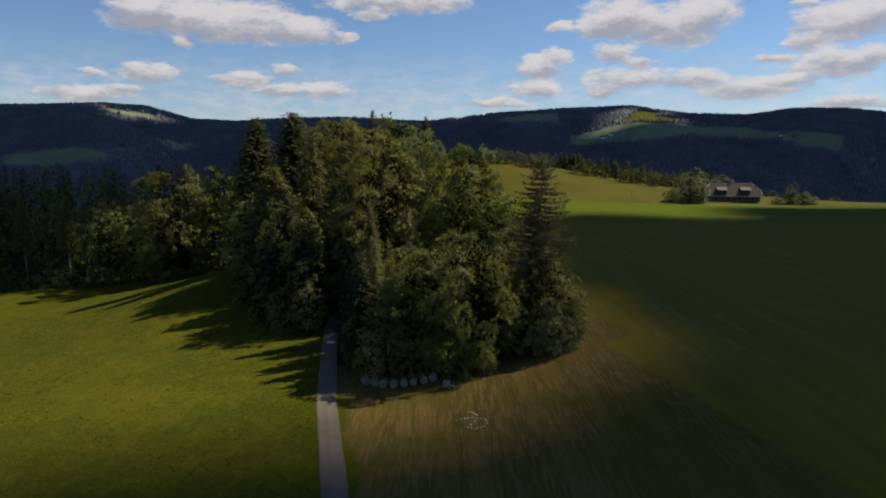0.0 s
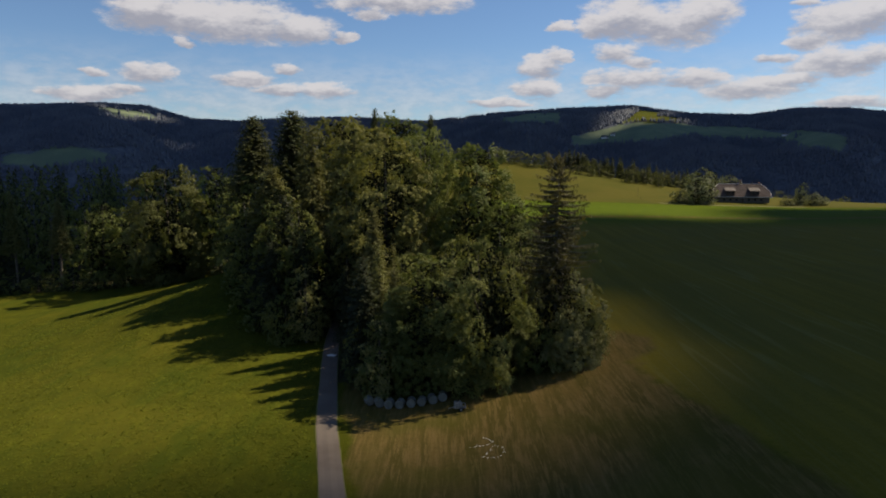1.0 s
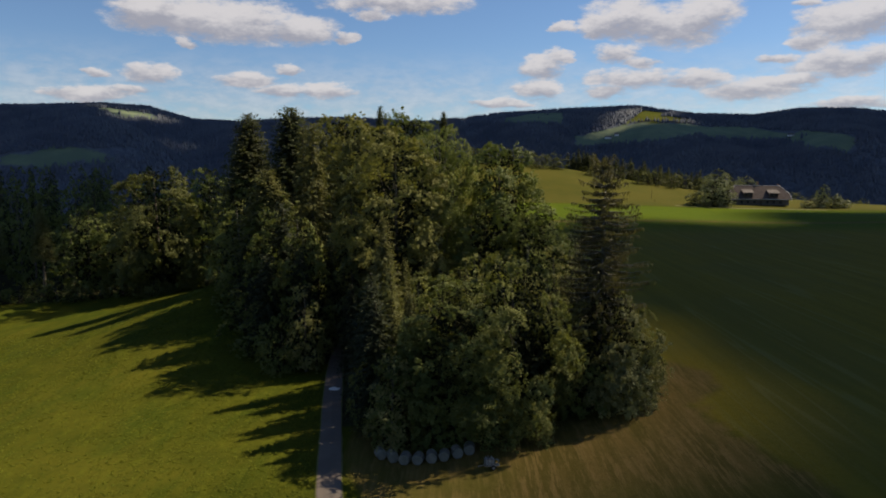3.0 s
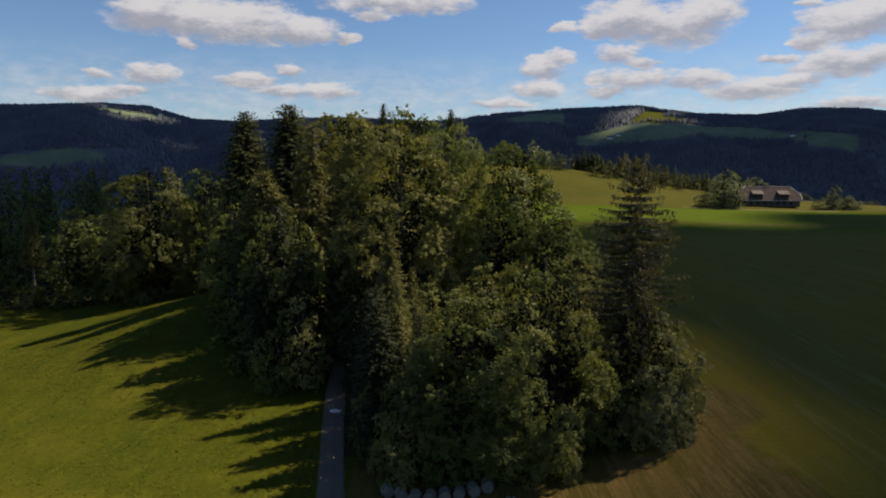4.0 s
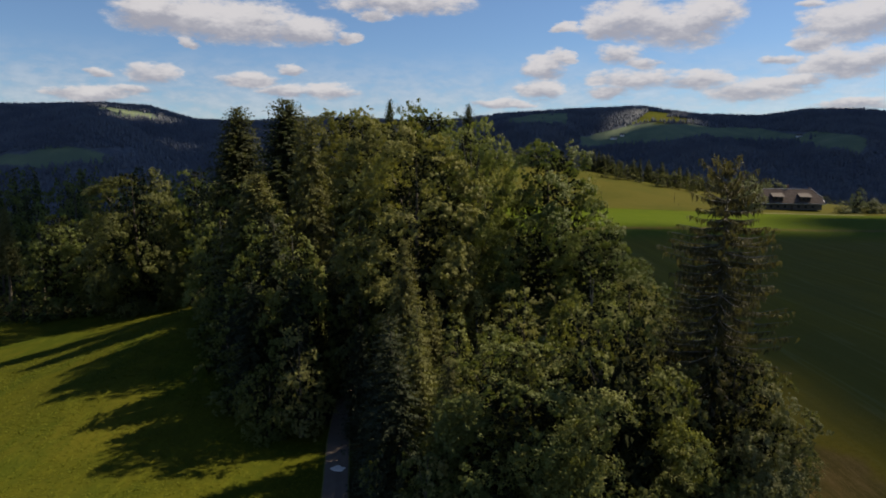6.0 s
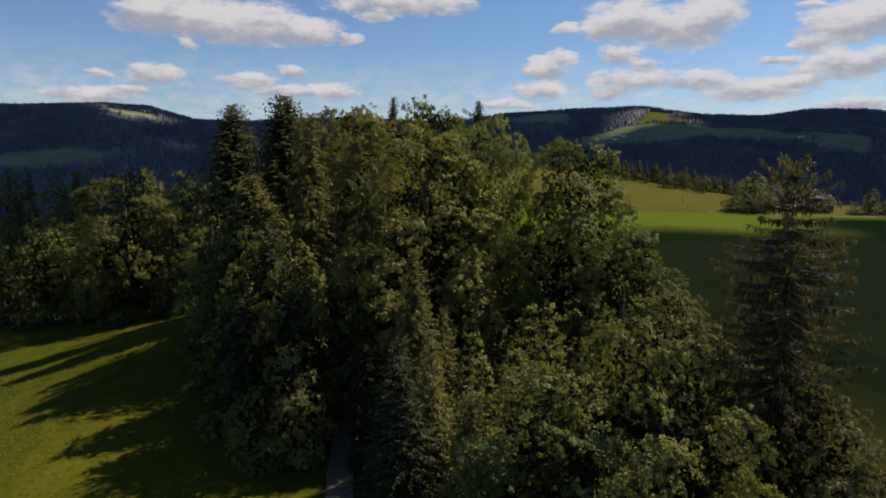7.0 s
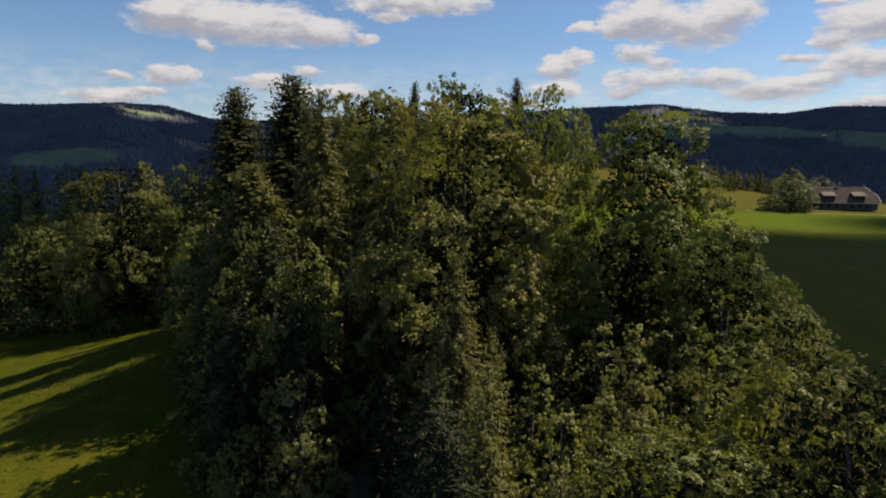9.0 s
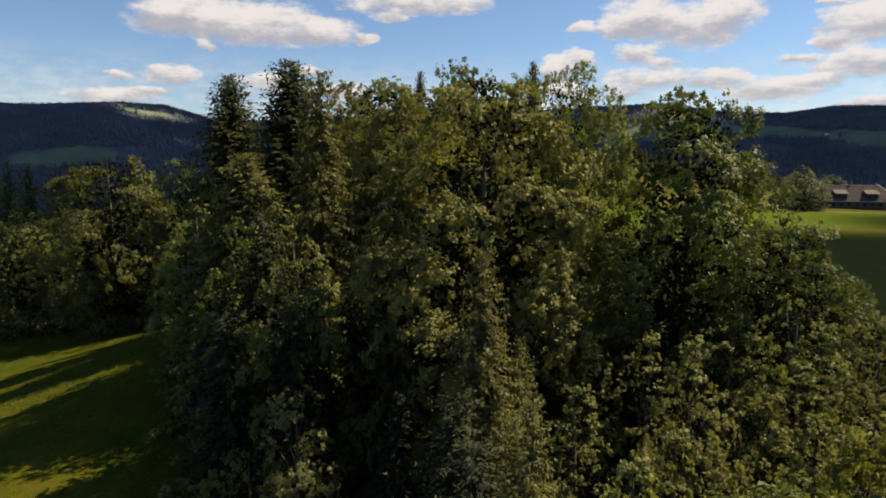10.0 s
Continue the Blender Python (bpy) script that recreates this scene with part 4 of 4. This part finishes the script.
for row in range(9):
    for i in range(22):
        x = -58 - i * 13 + rng.uniform(-5, 5)
        y = 200 + row * 20 + rng.uniform(-7, 7)
        if x < -75 - 0 * row or row > 0:
            k = FARSPRUCE if rng.uniform() < 0.15 else FARLEAF
            stand(k, x, y, top=min(25.5, 16.5 + 2.3 * row) + rng.uniform(-2.5, 1.5), wide=rng.uniform(5.5, 7.5) if k is FARLEAF else 4.5, group=WOOD)
# row along the hill crest and the spruces behind the hay meadow
for i in range(16):
    stand(FARLEAF2, -8 + i * 5.2 + rng.uniform(-1.5, 1.5), 432 + rng.uniform(-8, 8), rng.uniform(9, 13), 5.5, label="leafy tree in a row on the hill crest", group="trees along the hill crest")
for i in range(110):
    x = 82 + i * 0.95 + rng.uniform(-2, 2)
    stand(FARSPRUCE, x, 455 - 0.06 * i + rng.uniform(-10, 22), rng.uniform(8, 15), 3.0, label="dark spruce behind the hay meadow", group="spruces behind the hay meadow")
for i in range(14):
    x = 88 + i * 6.6 + rng.uniform(-2, 2)
    stand(FARLEAF2, x, 425 + rng.uniform(-8, 8), rng.uniform(7, 12), 5.0, label="low leafy tree behind the hay meadow", group="low trees behind the hay meadow")
# farm trees
FARM = "trees round the farmhouse"
for x, y, r, z in [(132, 347, 7.6, 22.5), (137, 345, 5.4, 18.5), (124, 347, 4.6, 13.5), (145, 373, 6.5, 25.0), (156, 386, 6.0, 22.5), (168, 390, 6.0, 20.5)]:
    stand(FARMLEAF, x, y, wide=r, top=z, label="leafy garden tree beside the farmhouse", group=FARM)
for x, y, h, r in [(190, 352, 13.0, 3.2), (195, 350, 8.0, 4.2), (181, 349, 5.0, 3.6), (200, 352, 6.0, 4.0), (188, 350, 6.0, 3.4)]:
    stand(FARMLEAF, x, y, h, r, label="garden bush beside the farmhouse", group=FARM)
for i in range(26):
    stand(FARLEAF2, 185 + i * 6.5 + rng.uniform(-2, 2), 430 + rng.uniform(-12, 12), rng.uniform(4, 8), 4.0, label="low hedge tree at the end of the meadow", group="hedge at the end of the meadow")

for ob in PROTOS:
    for o in (*ob.children_recursive, ob):
        bpy.data.objects.remove(o)


def far_forest(name, label, count, seed, inside, tall, mat):
    """Countless small conifers on the far slopes, as one body."""
    rg = np.random.default_rng(seed)
    az, r = rg.uniform(-37, 37, count * 2), rg.uniform(700, 2650, count * 2)
    x, y = r * np.sin(np.radians(az)), r * np.cos(np.radians(az))
    ok = inside(x, y)
    x, y, r = x[ok][:count], y[ok][:count], r[ok][:count]
    n, sides = len(x), 3
    z = height(x, y)
    h = rg.uniform(*tall, n) * np.interp(r, [700, 1300, 2000], [0.55, 0.75, 1.0])
    wd = h * rg.uniform(0.22, 0.36, n)
    a = 2 * np.pi * np.arange(sides) / sides
    turn = rg.uniform(0, 6, n)[:, None]
    low = np.stack([x[:, None] + wd[:, None] * np.cos(a + turn), y[:, None] + wd[:, None] * np.sin(a + turn), np.repeat((z + h * 0.05)[:, None], sides, 1)], -1)
    top = np.stack([x, y, z + h], -1)[:, None]
    verts = np.concatenate([low, top], 1).reshape(-1, 3)
    tris = [(k, (k + 1) % sides, sides) for k in range(sides)]
    base = (np.arange(n) * (sides + 1))[:, None]
    idx, starts = np.array(tris).ravel(), np.arange(sides) * 3
    me = bpy.data.meshes.new(name)
    me.vertices.add(len(verts))
    me.vertices.foreach_set("co", verts.astype(np.float32).ravel())
    loops = (base + idx[None]).ravel().astype(np.int32)
    me.loops.add(len(loops))
    me.loops.foreach_set("vertex_index", loops)
    st = (np.arange(n)[:, None] * len(idx) + starts[None]).ravel().astype(np.int32)
    me.polygons.add(len(st))
    me.polygons.foreach_set("loop_start", st)
    me.update(calc_edges=True)
    me.polygons.foreach_set("use_smooth", np.ones(len(st), bool))
    me.materials.append(mat)
    return tagged(new(name, me), label, "forest", kind="stuff")


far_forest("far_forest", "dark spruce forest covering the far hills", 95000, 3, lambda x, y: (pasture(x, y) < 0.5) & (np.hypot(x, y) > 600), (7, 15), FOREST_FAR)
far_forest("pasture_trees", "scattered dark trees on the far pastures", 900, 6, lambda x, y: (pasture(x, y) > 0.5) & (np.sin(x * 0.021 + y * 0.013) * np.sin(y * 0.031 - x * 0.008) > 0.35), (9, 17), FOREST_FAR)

# ---- tufts of taller grass on the meadow ----
def meadow_tufts(count, seed):
    """Countless leaning tufts, thicker in drifts, on the meadow beside the lane."""
    rg = np.random.default_rng(seed)
    y = rg.uniform(18, 150, count)
    x = np.interp(y, [-60, 0, 45, 67, 88, 100, 130, 180], [12.0, 0.6, -7.3, -11.8, -15.0, -16.6, -19.0, -21.0]) - 1.7 - rg.uniform(0, 1, count) ** 1.3 * 85
    drift = np.sin(x * 0.31 + 1.7 * np.sin(y * 0.11)) * np.sin(y * 0.23 + 1.3 * np.sin(x * 0.09))
    ok = (rg.uniform(-1.4, 0.7, count) < drift) & ~((x > -22 - 0.36 * (y - 99)) & (y > 99))
    x, y = x[ok], y[ok]
    n, blades = len(x), 4
    z = height(x, y) - 0.03
    h = rg.uniform(0.05, 0.17, n)
    bx = x[:, None] + rg.normal(size=(n, blades)) * 0.12
    by = y[:, None] + rg.normal(size=(n, blades)) * 0.12
    a = rg.uniform(0, 6.283, (n, blades))
    wd = rg.uniform(0.05, 0.13, (n, blades))
    tx, ty = bx + rg.normal(size=(n, blades)) * 0.16 - 0.06, by + rg.normal(size=(n, blades)) * 0.16
    hz = z[:, None] + h[:, None] * rg.uniform(0.6, 1.1, (n, blades))
    zz = np.repeat(z[:, None], blades, 1)
    tri = np.stack([np.stack([bx + wd * np.cos(a), by + wd * np.sin(a), zz], -1), np.stack([bx - wd * np.cos(a), by - wd * np.sin(a), zz], -1), np.stack([tx, ty, hz], -1)], 2).reshape(-1, 3)
    m = len(tri) // 3
    me = bpy.data.meshes.new("grass")
    me.vertices.add(len(tri))
    me.vertices.foreach_set("co", tri.astype(np.float32).ravel())
    me.loops.add(m * 3)
    me.loops.foreach_set("vertex_index", np.arange(m * 3, dtype=np.int32))
    me.polygons.add(m)
    me.polygons.foreach_set("loop_start", np.arange(0, m * 3, 3, dtype=np.int32))
    me.update(calc_edges=True)
    me.materials.append(GRASS)
    return tagged(new("grass", me), "tufts of long yellow-green grass and flowers on the meadow", "grass", kind="stuff")


meadow_tufts(50000, 4)

# ---- farmhouse ----
def farmhouse(at):
    home = thing("farmhouse", "large old farmhouse with a low half-hipped shingle roof", "house", at=at)
    L, D, eave, ridge, over = 28.0, 13.0, 2.7, 8.8, 1.0
    bm = bmesh.new()
    box(bm, (L, D, 2.4), pose(0, 0, 1.2))
    part("wall", bm, PLASTER, home, "old grey plastered ground-floor wall")
    bm = bmesh.new()
    box(bm, (L - 0.2, D - 0.2, 1.0), pose(0, 0, 2.9))
    part("upper_wall", bm, TIMBER, home, "dark timber upper wall")
    # half-hipped roof with thickness
    e, h, hx, hy = L / 2 + over, 5.4, L / 2 + over - 0.2, D / 2 + over
    rx = L / 2 - 3.2
    ys = hy * (ridge - h) / (ridge - eave)
    outer = [(-e, -hy, eave), (e, -hy, eave), (e, hy, eave), (-e, hy, eave), (-hx, -ys, h), (hx, -ys, h), (hx, ys, h), (-hx, ys, h), (-rx, 0, ridge), (rx, 0, ridge)]
    faces = [(0, 1, 5, 9, 8, 4), (2, 3, 7, 8, 9, 6), (5, 6, 9), (7, 4, 8), (1, 2, 6, 5), (3, 0, 4, 7), (3, 2, 1, 0)]
    bm = bmesh.new()
    vs = [bm.verts.new(v) for v in outer]
    for f in faces:
        bm.faces.new([vs[i] for i in f])
    part("roof", bm, SHINGLE, home, "grey weathered shingle roof")
    # courses that stand proud of the slope, and the pale verges
    slope = math.degrees(math.atan2(ridge - eave, hy))
    for i in range(9):
        f = (i + 0.5) / 9
        y, z = -hy * (1 - f), eave + (ridge - eave) * f
        half = e - 0.1 if z < h else (hx - (hx - rx) * (z - h) / (ridge - h)) - 0.15
        bm = bmesh.new()
        box(bm, (2 * half, 0.5, 0.05), pose(0, y - 0.02, z + 0.02, slope))
        part("shingle_course", bm, SHINGLE, home)
    bm = bmesh.new()
    box(bm, (2 * rx + 0.3, 0.24, 0.12), pose(0, 0, ridge + 0.02), 0.03)
    part("ridge_cap", bm, TRIM, home, "pale ridge capping")
    for s in (-1, 1):
        a, b = Vector((s * rx, 0, ridge + 0.05)), Vector((s * hx, -ys, h + 0.05))
        v, f = tube([a, b], [0.08, 0.08], 6)
        mesh_object("hip_cap", v, f, TRIM, home)
        v, f = tube([b, Vector((s * e, -hy, eave + 0.05))], [0.08, 0.08], 6)
        mesh_object("verge_board", v, f, TRIM, home)
    bm = bmesh.new()
    box(bm, (2 * e, 0.14, 0.2), pose(0, -hy - 0.08, eave - 0.02), 0.02)
    part("gutter", bm, GALV, home)
    # two shed dormers, each with its own roof, face and window
    for x in (-5.6, 6.6):
        bm = bmesh.new()
        box(bm, (4.2, 4.0, 3.0), pose(x, -4.6, 4.3))
        dormer = part("dormer", bm, TIMBER, home, "dark timber dormer")
        bm = bmesh.new()
        box(bm, (5.4, 4.9, 0.16), pose(x, -4.7, 6.25, 17), 0.03)
        part("dormer_roof", bm, SHINGLE_LIGHT, dormer)
        for k in (-1.0, 1.0):
            bm = bmesh.new()
            box(bm, (1.1, 0.08, 1.0), pose(x + k, -6.62, 4.75), 0.02)
            win = part("window_frame", bm, TIMBER, dormer)
            bm = bmesh.new()
            box(bm, (0.9, 0.05, 0.8), pose(x + k, -6.67, 4.75))
            part("pane", bm, GLASS, win)
    for i in range(8):
        x = -L / 2 + 2.2 + i * 3.1
        bm = bmesh.new()
        if i == 4:
            box(bm, (1.1, 0.12, 2.1), pose(x, -D / 2 - 0.06, 1.05), 0.02)
            part("door", bm, TIMBER, home, "dark wooden front door")
            continue
        box(bm, (1.2, 0.1, 1.2), pose(x, -D / 2 - 0.05, 1.45), 0.02)
        win = part("window", bm, TIMBER, home)
        bm = bmesh.new()
        box(bm, (1.0, 0.05, 1.0), pose(x, -D / 2 - 0.11, 1.45))
        part("pane", bm, GLASS, win)
    for x, hgt in ((0.4, 1.5), (10.2, 0.5)):
        bm = bmesh.new()
        box(bm, (0.8, 0.8, hgt + 1.2), pose(x, 0.6, ridge - 0.6 + hgt / 2), 0.03)
        ch = part("chimney", bm, BRICK, home, "brick chimney")
        bm = bmesh.new()
        box(bm, (1.0, 1.0, 0.14), pose(x, 0.6, ridge + hgt + 0.07), 0.02)
        part("chimney_cap", bm, BRICK, ch)
    return home


FX, FY = 161.0, 362.0
farmhouse(pose(FX, FY, ground_z(FX, FY) - 0.1, 0, 0, -10) @ Matrix.Diagonal((1, 1, 1.12, 1)))


# ---- wrapped bales beside the wood ----
def bale():
    root = thing("silage_bale", "pale film-wrapped round silage bale on the grass", "bale", "row of wrapped bales")
    bm = bmesh.new()
    bmesh.ops.create_cone(bm, cap_ends=True, segments=28, radius1=0.62, radius2=0.62, depth=1.2, matrix=pose(0, 0, 0.6, 90))
    bmesh.ops.bevel(bm, geom=[e for e in bm.edges if len(e.link_faces) == 2 and any(len(f.verts) > 4 for f in e.link_faces)], offset=0.05, segments=3, affect="EDGES")
    for v in bm.verts:
        v.co += Vector((noise.noise(v.co * 2.3), noise.noise(v.co * 2.3 + Vector((5, 0, 0))), noise.noise(v.co * 2.3 + Vector((0, 7, 0))))) * 0.035
        v.co.z = max(v.co.z, 0.0)
    part("film", bm, WRAP, root)
    for y in (-0.3, 0.25):
        bm = bmesh.new()
        bmesh.ops.create_cone(bm, cap_ends=False, segments=28, radius1=0.632, radius2=0.632, depth=0.05, matrix=pose(0, y, 0.6, 90))
        part("film_fold", bm, WRAP_EDGE, root)
    return root


first = bale()
random.seed(9)
for i, (x, y) in enumerate([(-7.9, 73.3), (-6.7, 72.7), (-5.5, 72.2), (-4.25, 72.1), (-3.0, 72.3), (-1.8, 72.5), (-0.6, 72.9), (0.6, 73.4)]):
    m = pose(x, y, ground_z(x, y) - 0.02, 0, random.uniform(0, 360) * 0, random.uniform(-14, 14) + (28 if i < 2 else 0))
    s = random.uniform(0.80, 0.88)
    copy_thing(first, m @ Matrix.Diagonal((s, s, s, 1)))
for o in (*first.children_recursive, first):
    bpy.data.objects.remove(o)


# ---- water tank on a small trailer ----
def tank_trailer(at):
    root = thing("tank_trailer", "small white water tank on a steel trailer at the field edge", "trailer", at=at)
    bm = bmesh.new()
    box(bm, (1.25, 1.0, 0.95), pose(-0.35, 0, 1.05), 0.12)
    tank = part("tank", bm, TANK, root)
    bm = bmesh.new()
    bmesh.ops.create_cone(bm, cap_ends=True, segments=16, radius1=0.16, radius2=0.16, depth=0.1, matrix=pose(-0.35, 0, 1.57))
    part("tank_lid", bm, RUBBER, tank, "black screw lid")
    for x in (-0.8, -0.35, 0.1):
        bm = bmesh.new()
        box(bm, (0.04, 1.06, 1.0), pose(x, 0, 1.05))
        part("cage_bar", bm, GALV, tank)
    bm = bmesh.new()
    box(bm, (2.1, 0.9, 0.1), pose(0, 0, 0.5), 0.02)
    part("chassis", bm, GALV, root)
    bm = bmesh.new()
    box(bm, (1.0, 0.08, 0.08), pose(-1.45, 0, 0.45, 0, -6), 0.01)
    part("drawbar", bm, GALV, root)
    for s in (-1, 1):
        bm = bmesh.new()
        bmesh.ops.create_cone(bm, cap_ends=True, segments=20, radius1=0.33, radius2=0.33, depth=0.2, matrix=pose(0.1, s * 0.62, 0.33, 90))
        bmesh.ops.bevel(bm, geom=list(bm.edges), offset=0.03, segments=2, affect="EDGES")
        wheel = part("wheel", bm, RUBBER, root)
        bm = bmesh.new()
        bmesh.ops.create_cone(bm, cap_ends=True, segments=16, radius1=0.17, radius2=0.15, depth=0.06, matrix=pose(0.1, s * 0.73, 0.33, 90 * s))
        part("rim", bm, GALV, wheel)
    # hoop of the hose reel
    v, f = tube([(0.62 + 0.3 * math.cos(t), -0.1, 0.92 + 0.38 * math.sin(t)) for t in np.linspace(0, 6.28, 20)], [0.07] * 20, 6)
    mesh_object("hose_reel", v, f, TANK, root, "pale coiled hose", True)
    return root


tank_trailer(pose(2.5, 69.9, ground_z(2.5, 69.9) + 0.02, 0, 0, 8) @ Matrix.Scale(0.66, 4))


# ---- white stones laid out in a loop on the mown strip ----
def stones():
    rg = random.Random(4)
    route = [(2.9, 62.0), (3.9, 62.3), (4.9, 62.3), (5.6, 62.9), (5.0, 63.9), (4.6, 64.4)], [(5.6, 62.0), (6.6, 61.2), (6.7, 59.8), (5.9, 58.8), (4.8, 58.8), (4.2, 59.4), (5.0, 60.6), (5.6, 62.0)]
    for line in route:
        pts = [Vector((5.0 + (p[0] - 5.0) * 0.82, 59.8 + (p[1] - 61.5) * 0.82, 0)) for p in line]
        for a, b in zip(pts, pts[1:]):
            for k in range(3):
                p = a.lerp(b, (k + rg.uniform(0.0, 0.6)) / 3) + Vector((rg.uniform(-0.1, 0.1), rg.uniform(-0.1, 0.1), 0))
                bm = bmesh.new()
                bmesh.ops.create_icosphere(bm, subdivisions=1, radius=0.066 * rg.uniform(0.7, 1.35))
                for v in bm.verts:
                    v.co *= 1 + rg.uniform(-0.25, 0.25)
                    v.co.z = v.co.z * 0.6 + 0.05
                ob = part("stone", bm, STONE)
                ob.matrix_basis = pose(p.x, p.y, ground_z(p.x, p.y), 0, 0, rg.uniform(0, 360))
                tagged(ob, "small white stone lying on the mown grass", "stone", "white stones laid in a loop")


stones()


def field_post(x, y, h):
    root = thing("field_post", "thin weathered wooden pole in the hay meadow", "pole", at=pose(x, y, ground_z(x, y)))
    v, f = tube([(0, 0, -0.3), (0, 0, h * 0.6), (0.03, 0, h)], [0.09, 0.08, 0.06], 7)
    mesh_object("shaft", v, f, TIMBER, root)
    bm = bmesh.new()
    box(bm, (0.16, 0.16, 0.06), pose(0.03, 0, h), 0.01)
    part("cap", bm, GALV, root)


field_post(107, 364, 5.0)
field_post(105.4, 353, 1.7)


def far_farm(x, y, turn, L=16.0):
    """A farmstead on the far slope: plastered walls under a wide gabled roof, with windows."""
    home = thing("farmhouse", "distant white farmhouse on a far pasture", "house", at=pose(x, y, ground_z(x, y) - 0.6, 0, 0, turn))
    bm = bmesh.new()
    box(bm, (L, 9.0, 5.0), pose(0, 0, 2.5))
    part("wall", bm, FAR_WALL, home, "pale plastered wall")
    bm = bmesh.new()
    pts = [(-L / 2 - 0.8, -5.4, 4.6), (L / 2 + 0.8, -5.4, 4.6), (L / 2 + 0.8, 5.4, 4.6), (-L / 2 - 0.8, 5.4, 4.6), (-L / 2 - 0.8, 0, 8.8), (L / 2 + 0.8, 0, 8.8)]
    vs = [bm.verts.new(p) for p in pts]
    for f in ((0, 1, 5, 4), (2, 3, 4, 5), (1, 2, 5), (3, 0, 4), (3, 2, 1, 0)):
        bm.faces.new([vs[i] for i in f])
    part("roof", bm, SHINGLE_LIGHT, home, "grey gabled roof")
    for i in range(4):
        bm = bmesh.new()
        box(bm, (1.4, 0.12, 1.5), pose(-L / 2 + (i + 0.5) * L / 4, -4.54, 2.8))
        part("window", bm, GLASS, home)


far_farm(450, 1877, 12)
far_farm(474, 1884, -20, 11.0)
far_farm(873, 1725, 25, 13.0)


# the farm track that comes out beside the garden
def farm_track():
    verts, faces = [], []
    for i in range(24):
        t = i / 23
        x, y = 112 + 74 * t, 341.5 - 2.5 * math.sin(t * 2.6) + 6 * max(0, 0.25 - t)
        for s in (-1.5, 1.5):
            verts.append((x, y + s, ground_z(x, y + s) + 0.06))
    for i in range(23):
        faces.append((2 * i, 2 * i + 2, 2 * i + 3, 2 * i + 1))
    ob = mesh_object("farm_track", verts, faces, VERGE)
    tagged(ob, "pale gravel farm track beside the garden trees", "track", kind="structure")


farm_track()


def repair_patch(x, y):
    """A pale patch laid on the lane, with a ragged rim."""
    rg = random.Random(2)
    bm = bmesh.new()
    rim = []
    for k in range(18):
        t = 2 * math.pi * k / 18
        r = rg.uniform(0.75, 1.2)
        rim.append((0.62 * r * math.cos(t), 0.55 * r * math.sin(t)))
    top = [bm.verts.new((a, b, 0.035)) for a, b in rim]
    low = [bm.verts.new((a * 1.06, b * 1.06, 0.0)) for a, b in rim]
    bm.faces.new(top)
    for k in range(18):
        bm.faces.new((low[k], low[(k + 1) % 18], top[(k + 1) % 18], top[k]))
    ob = part("repair_patch", bm, PATCH)
    ob.matrix_basis = pose(x, y, ground_z(x, y) + 0.115)
    tagged(ob, "small pale patch on the lane", "road patch", kind="structure")


repair_patch(lane_x(92.7) + 0.1, 92.7)


# ---- cumulus clouds between the sun and the land ----
def cumulus(label, gx, gy, half_x, half_y, size, seed, h=900.0, swell=1.0, fine=2, holes=()):
    """A heaped cloud at the height h whose shadow falls round (gx, gy): a flat base and rounded heads."""
    rg = np.random.default_rng(seed)
    shift = Vector((SUN_DIR.x, SUN_DIR.y, 0)) * (h / SUN_DIR.z)
    bm = bmesh.new()
    nx, ny = max(2, int(2 * half_x / size)), max(2, int(2 * half_y / size))
    for i in range(nx + 1):
        for j in range(ny + 1):
            u, v = 2 * i / nx - 1, 2 * j / ny - 1
            if abs(u) ** 10 + abs(v) ** 10 > 1.6:
                continue
            x, y = gx + u * (half_x - size * 0.5) + rg.uniform(-0.2, 0.2) * size, gy + v * (half_y - size * 0.5) + rg.uniform(-0.2, 0.2) * size
            if any(math.hypot(x - a, y - b) < c for a, b, c in holes):
                continue
            r = size * rg.uniform(0.75, 1.05) * swell
            m = Matrix.Translation(Vector((x, y, h + rg.uniform(0, 0.25) * size)) + shift) @ Matrix.Diagonal((r, r, r * 0.55, 1))
            bmesh.ops.create_icosphere(bm, subdivisions=fine, radius=1.0, matrix=m)
    for v in bm.verts:
        v.co += noise.noise_vector(v.co / (size * 0.7)) * size * 0.22
        v.co.z = max(v.co.z, h - size * 0.25)
    return tagged(part("cloud", bm, CLOUD, smooth=True), label, "cloud", "cumulus clouds", kind="structure")


cumulus("white heaped cumulus cloud high over the fields", 170, 77, 141, 157, 34, 1, 2400.0)
cumulus("small white cumulus cloud high beside the wood", 50, 172, 34, 80, 26, 6, 2400.0)
cumulus("small white cumulus cloud high over the farm", 232, 252, 108, 62, 34, 2, 2400.0)
cumulus("white cumulus cloud high over the meadow", -38, -28, 205, 66, 46, 7, 2400.0)
cumulus("white cumulus cloud high over the wood", -187, 299, 112, 110, 40, 5)
cumulus("white cumulus cloud high over the wooded hill", -590, 1210, 270, 120, 80, 3)
cumulus("white cumulus cloud high over the valley", -560, 790, 330, 150, 80, 4)
# unseen sheet, added to dim the far hills, with gaps over two pastures
cumulus("thin broken cloud sheet very high over the far hills", 150, 1780, 1750, 1060, 110, 11, 6000.0, 0.9, 1, [(500, 1985, 122), (-1035, 1940, 118)])
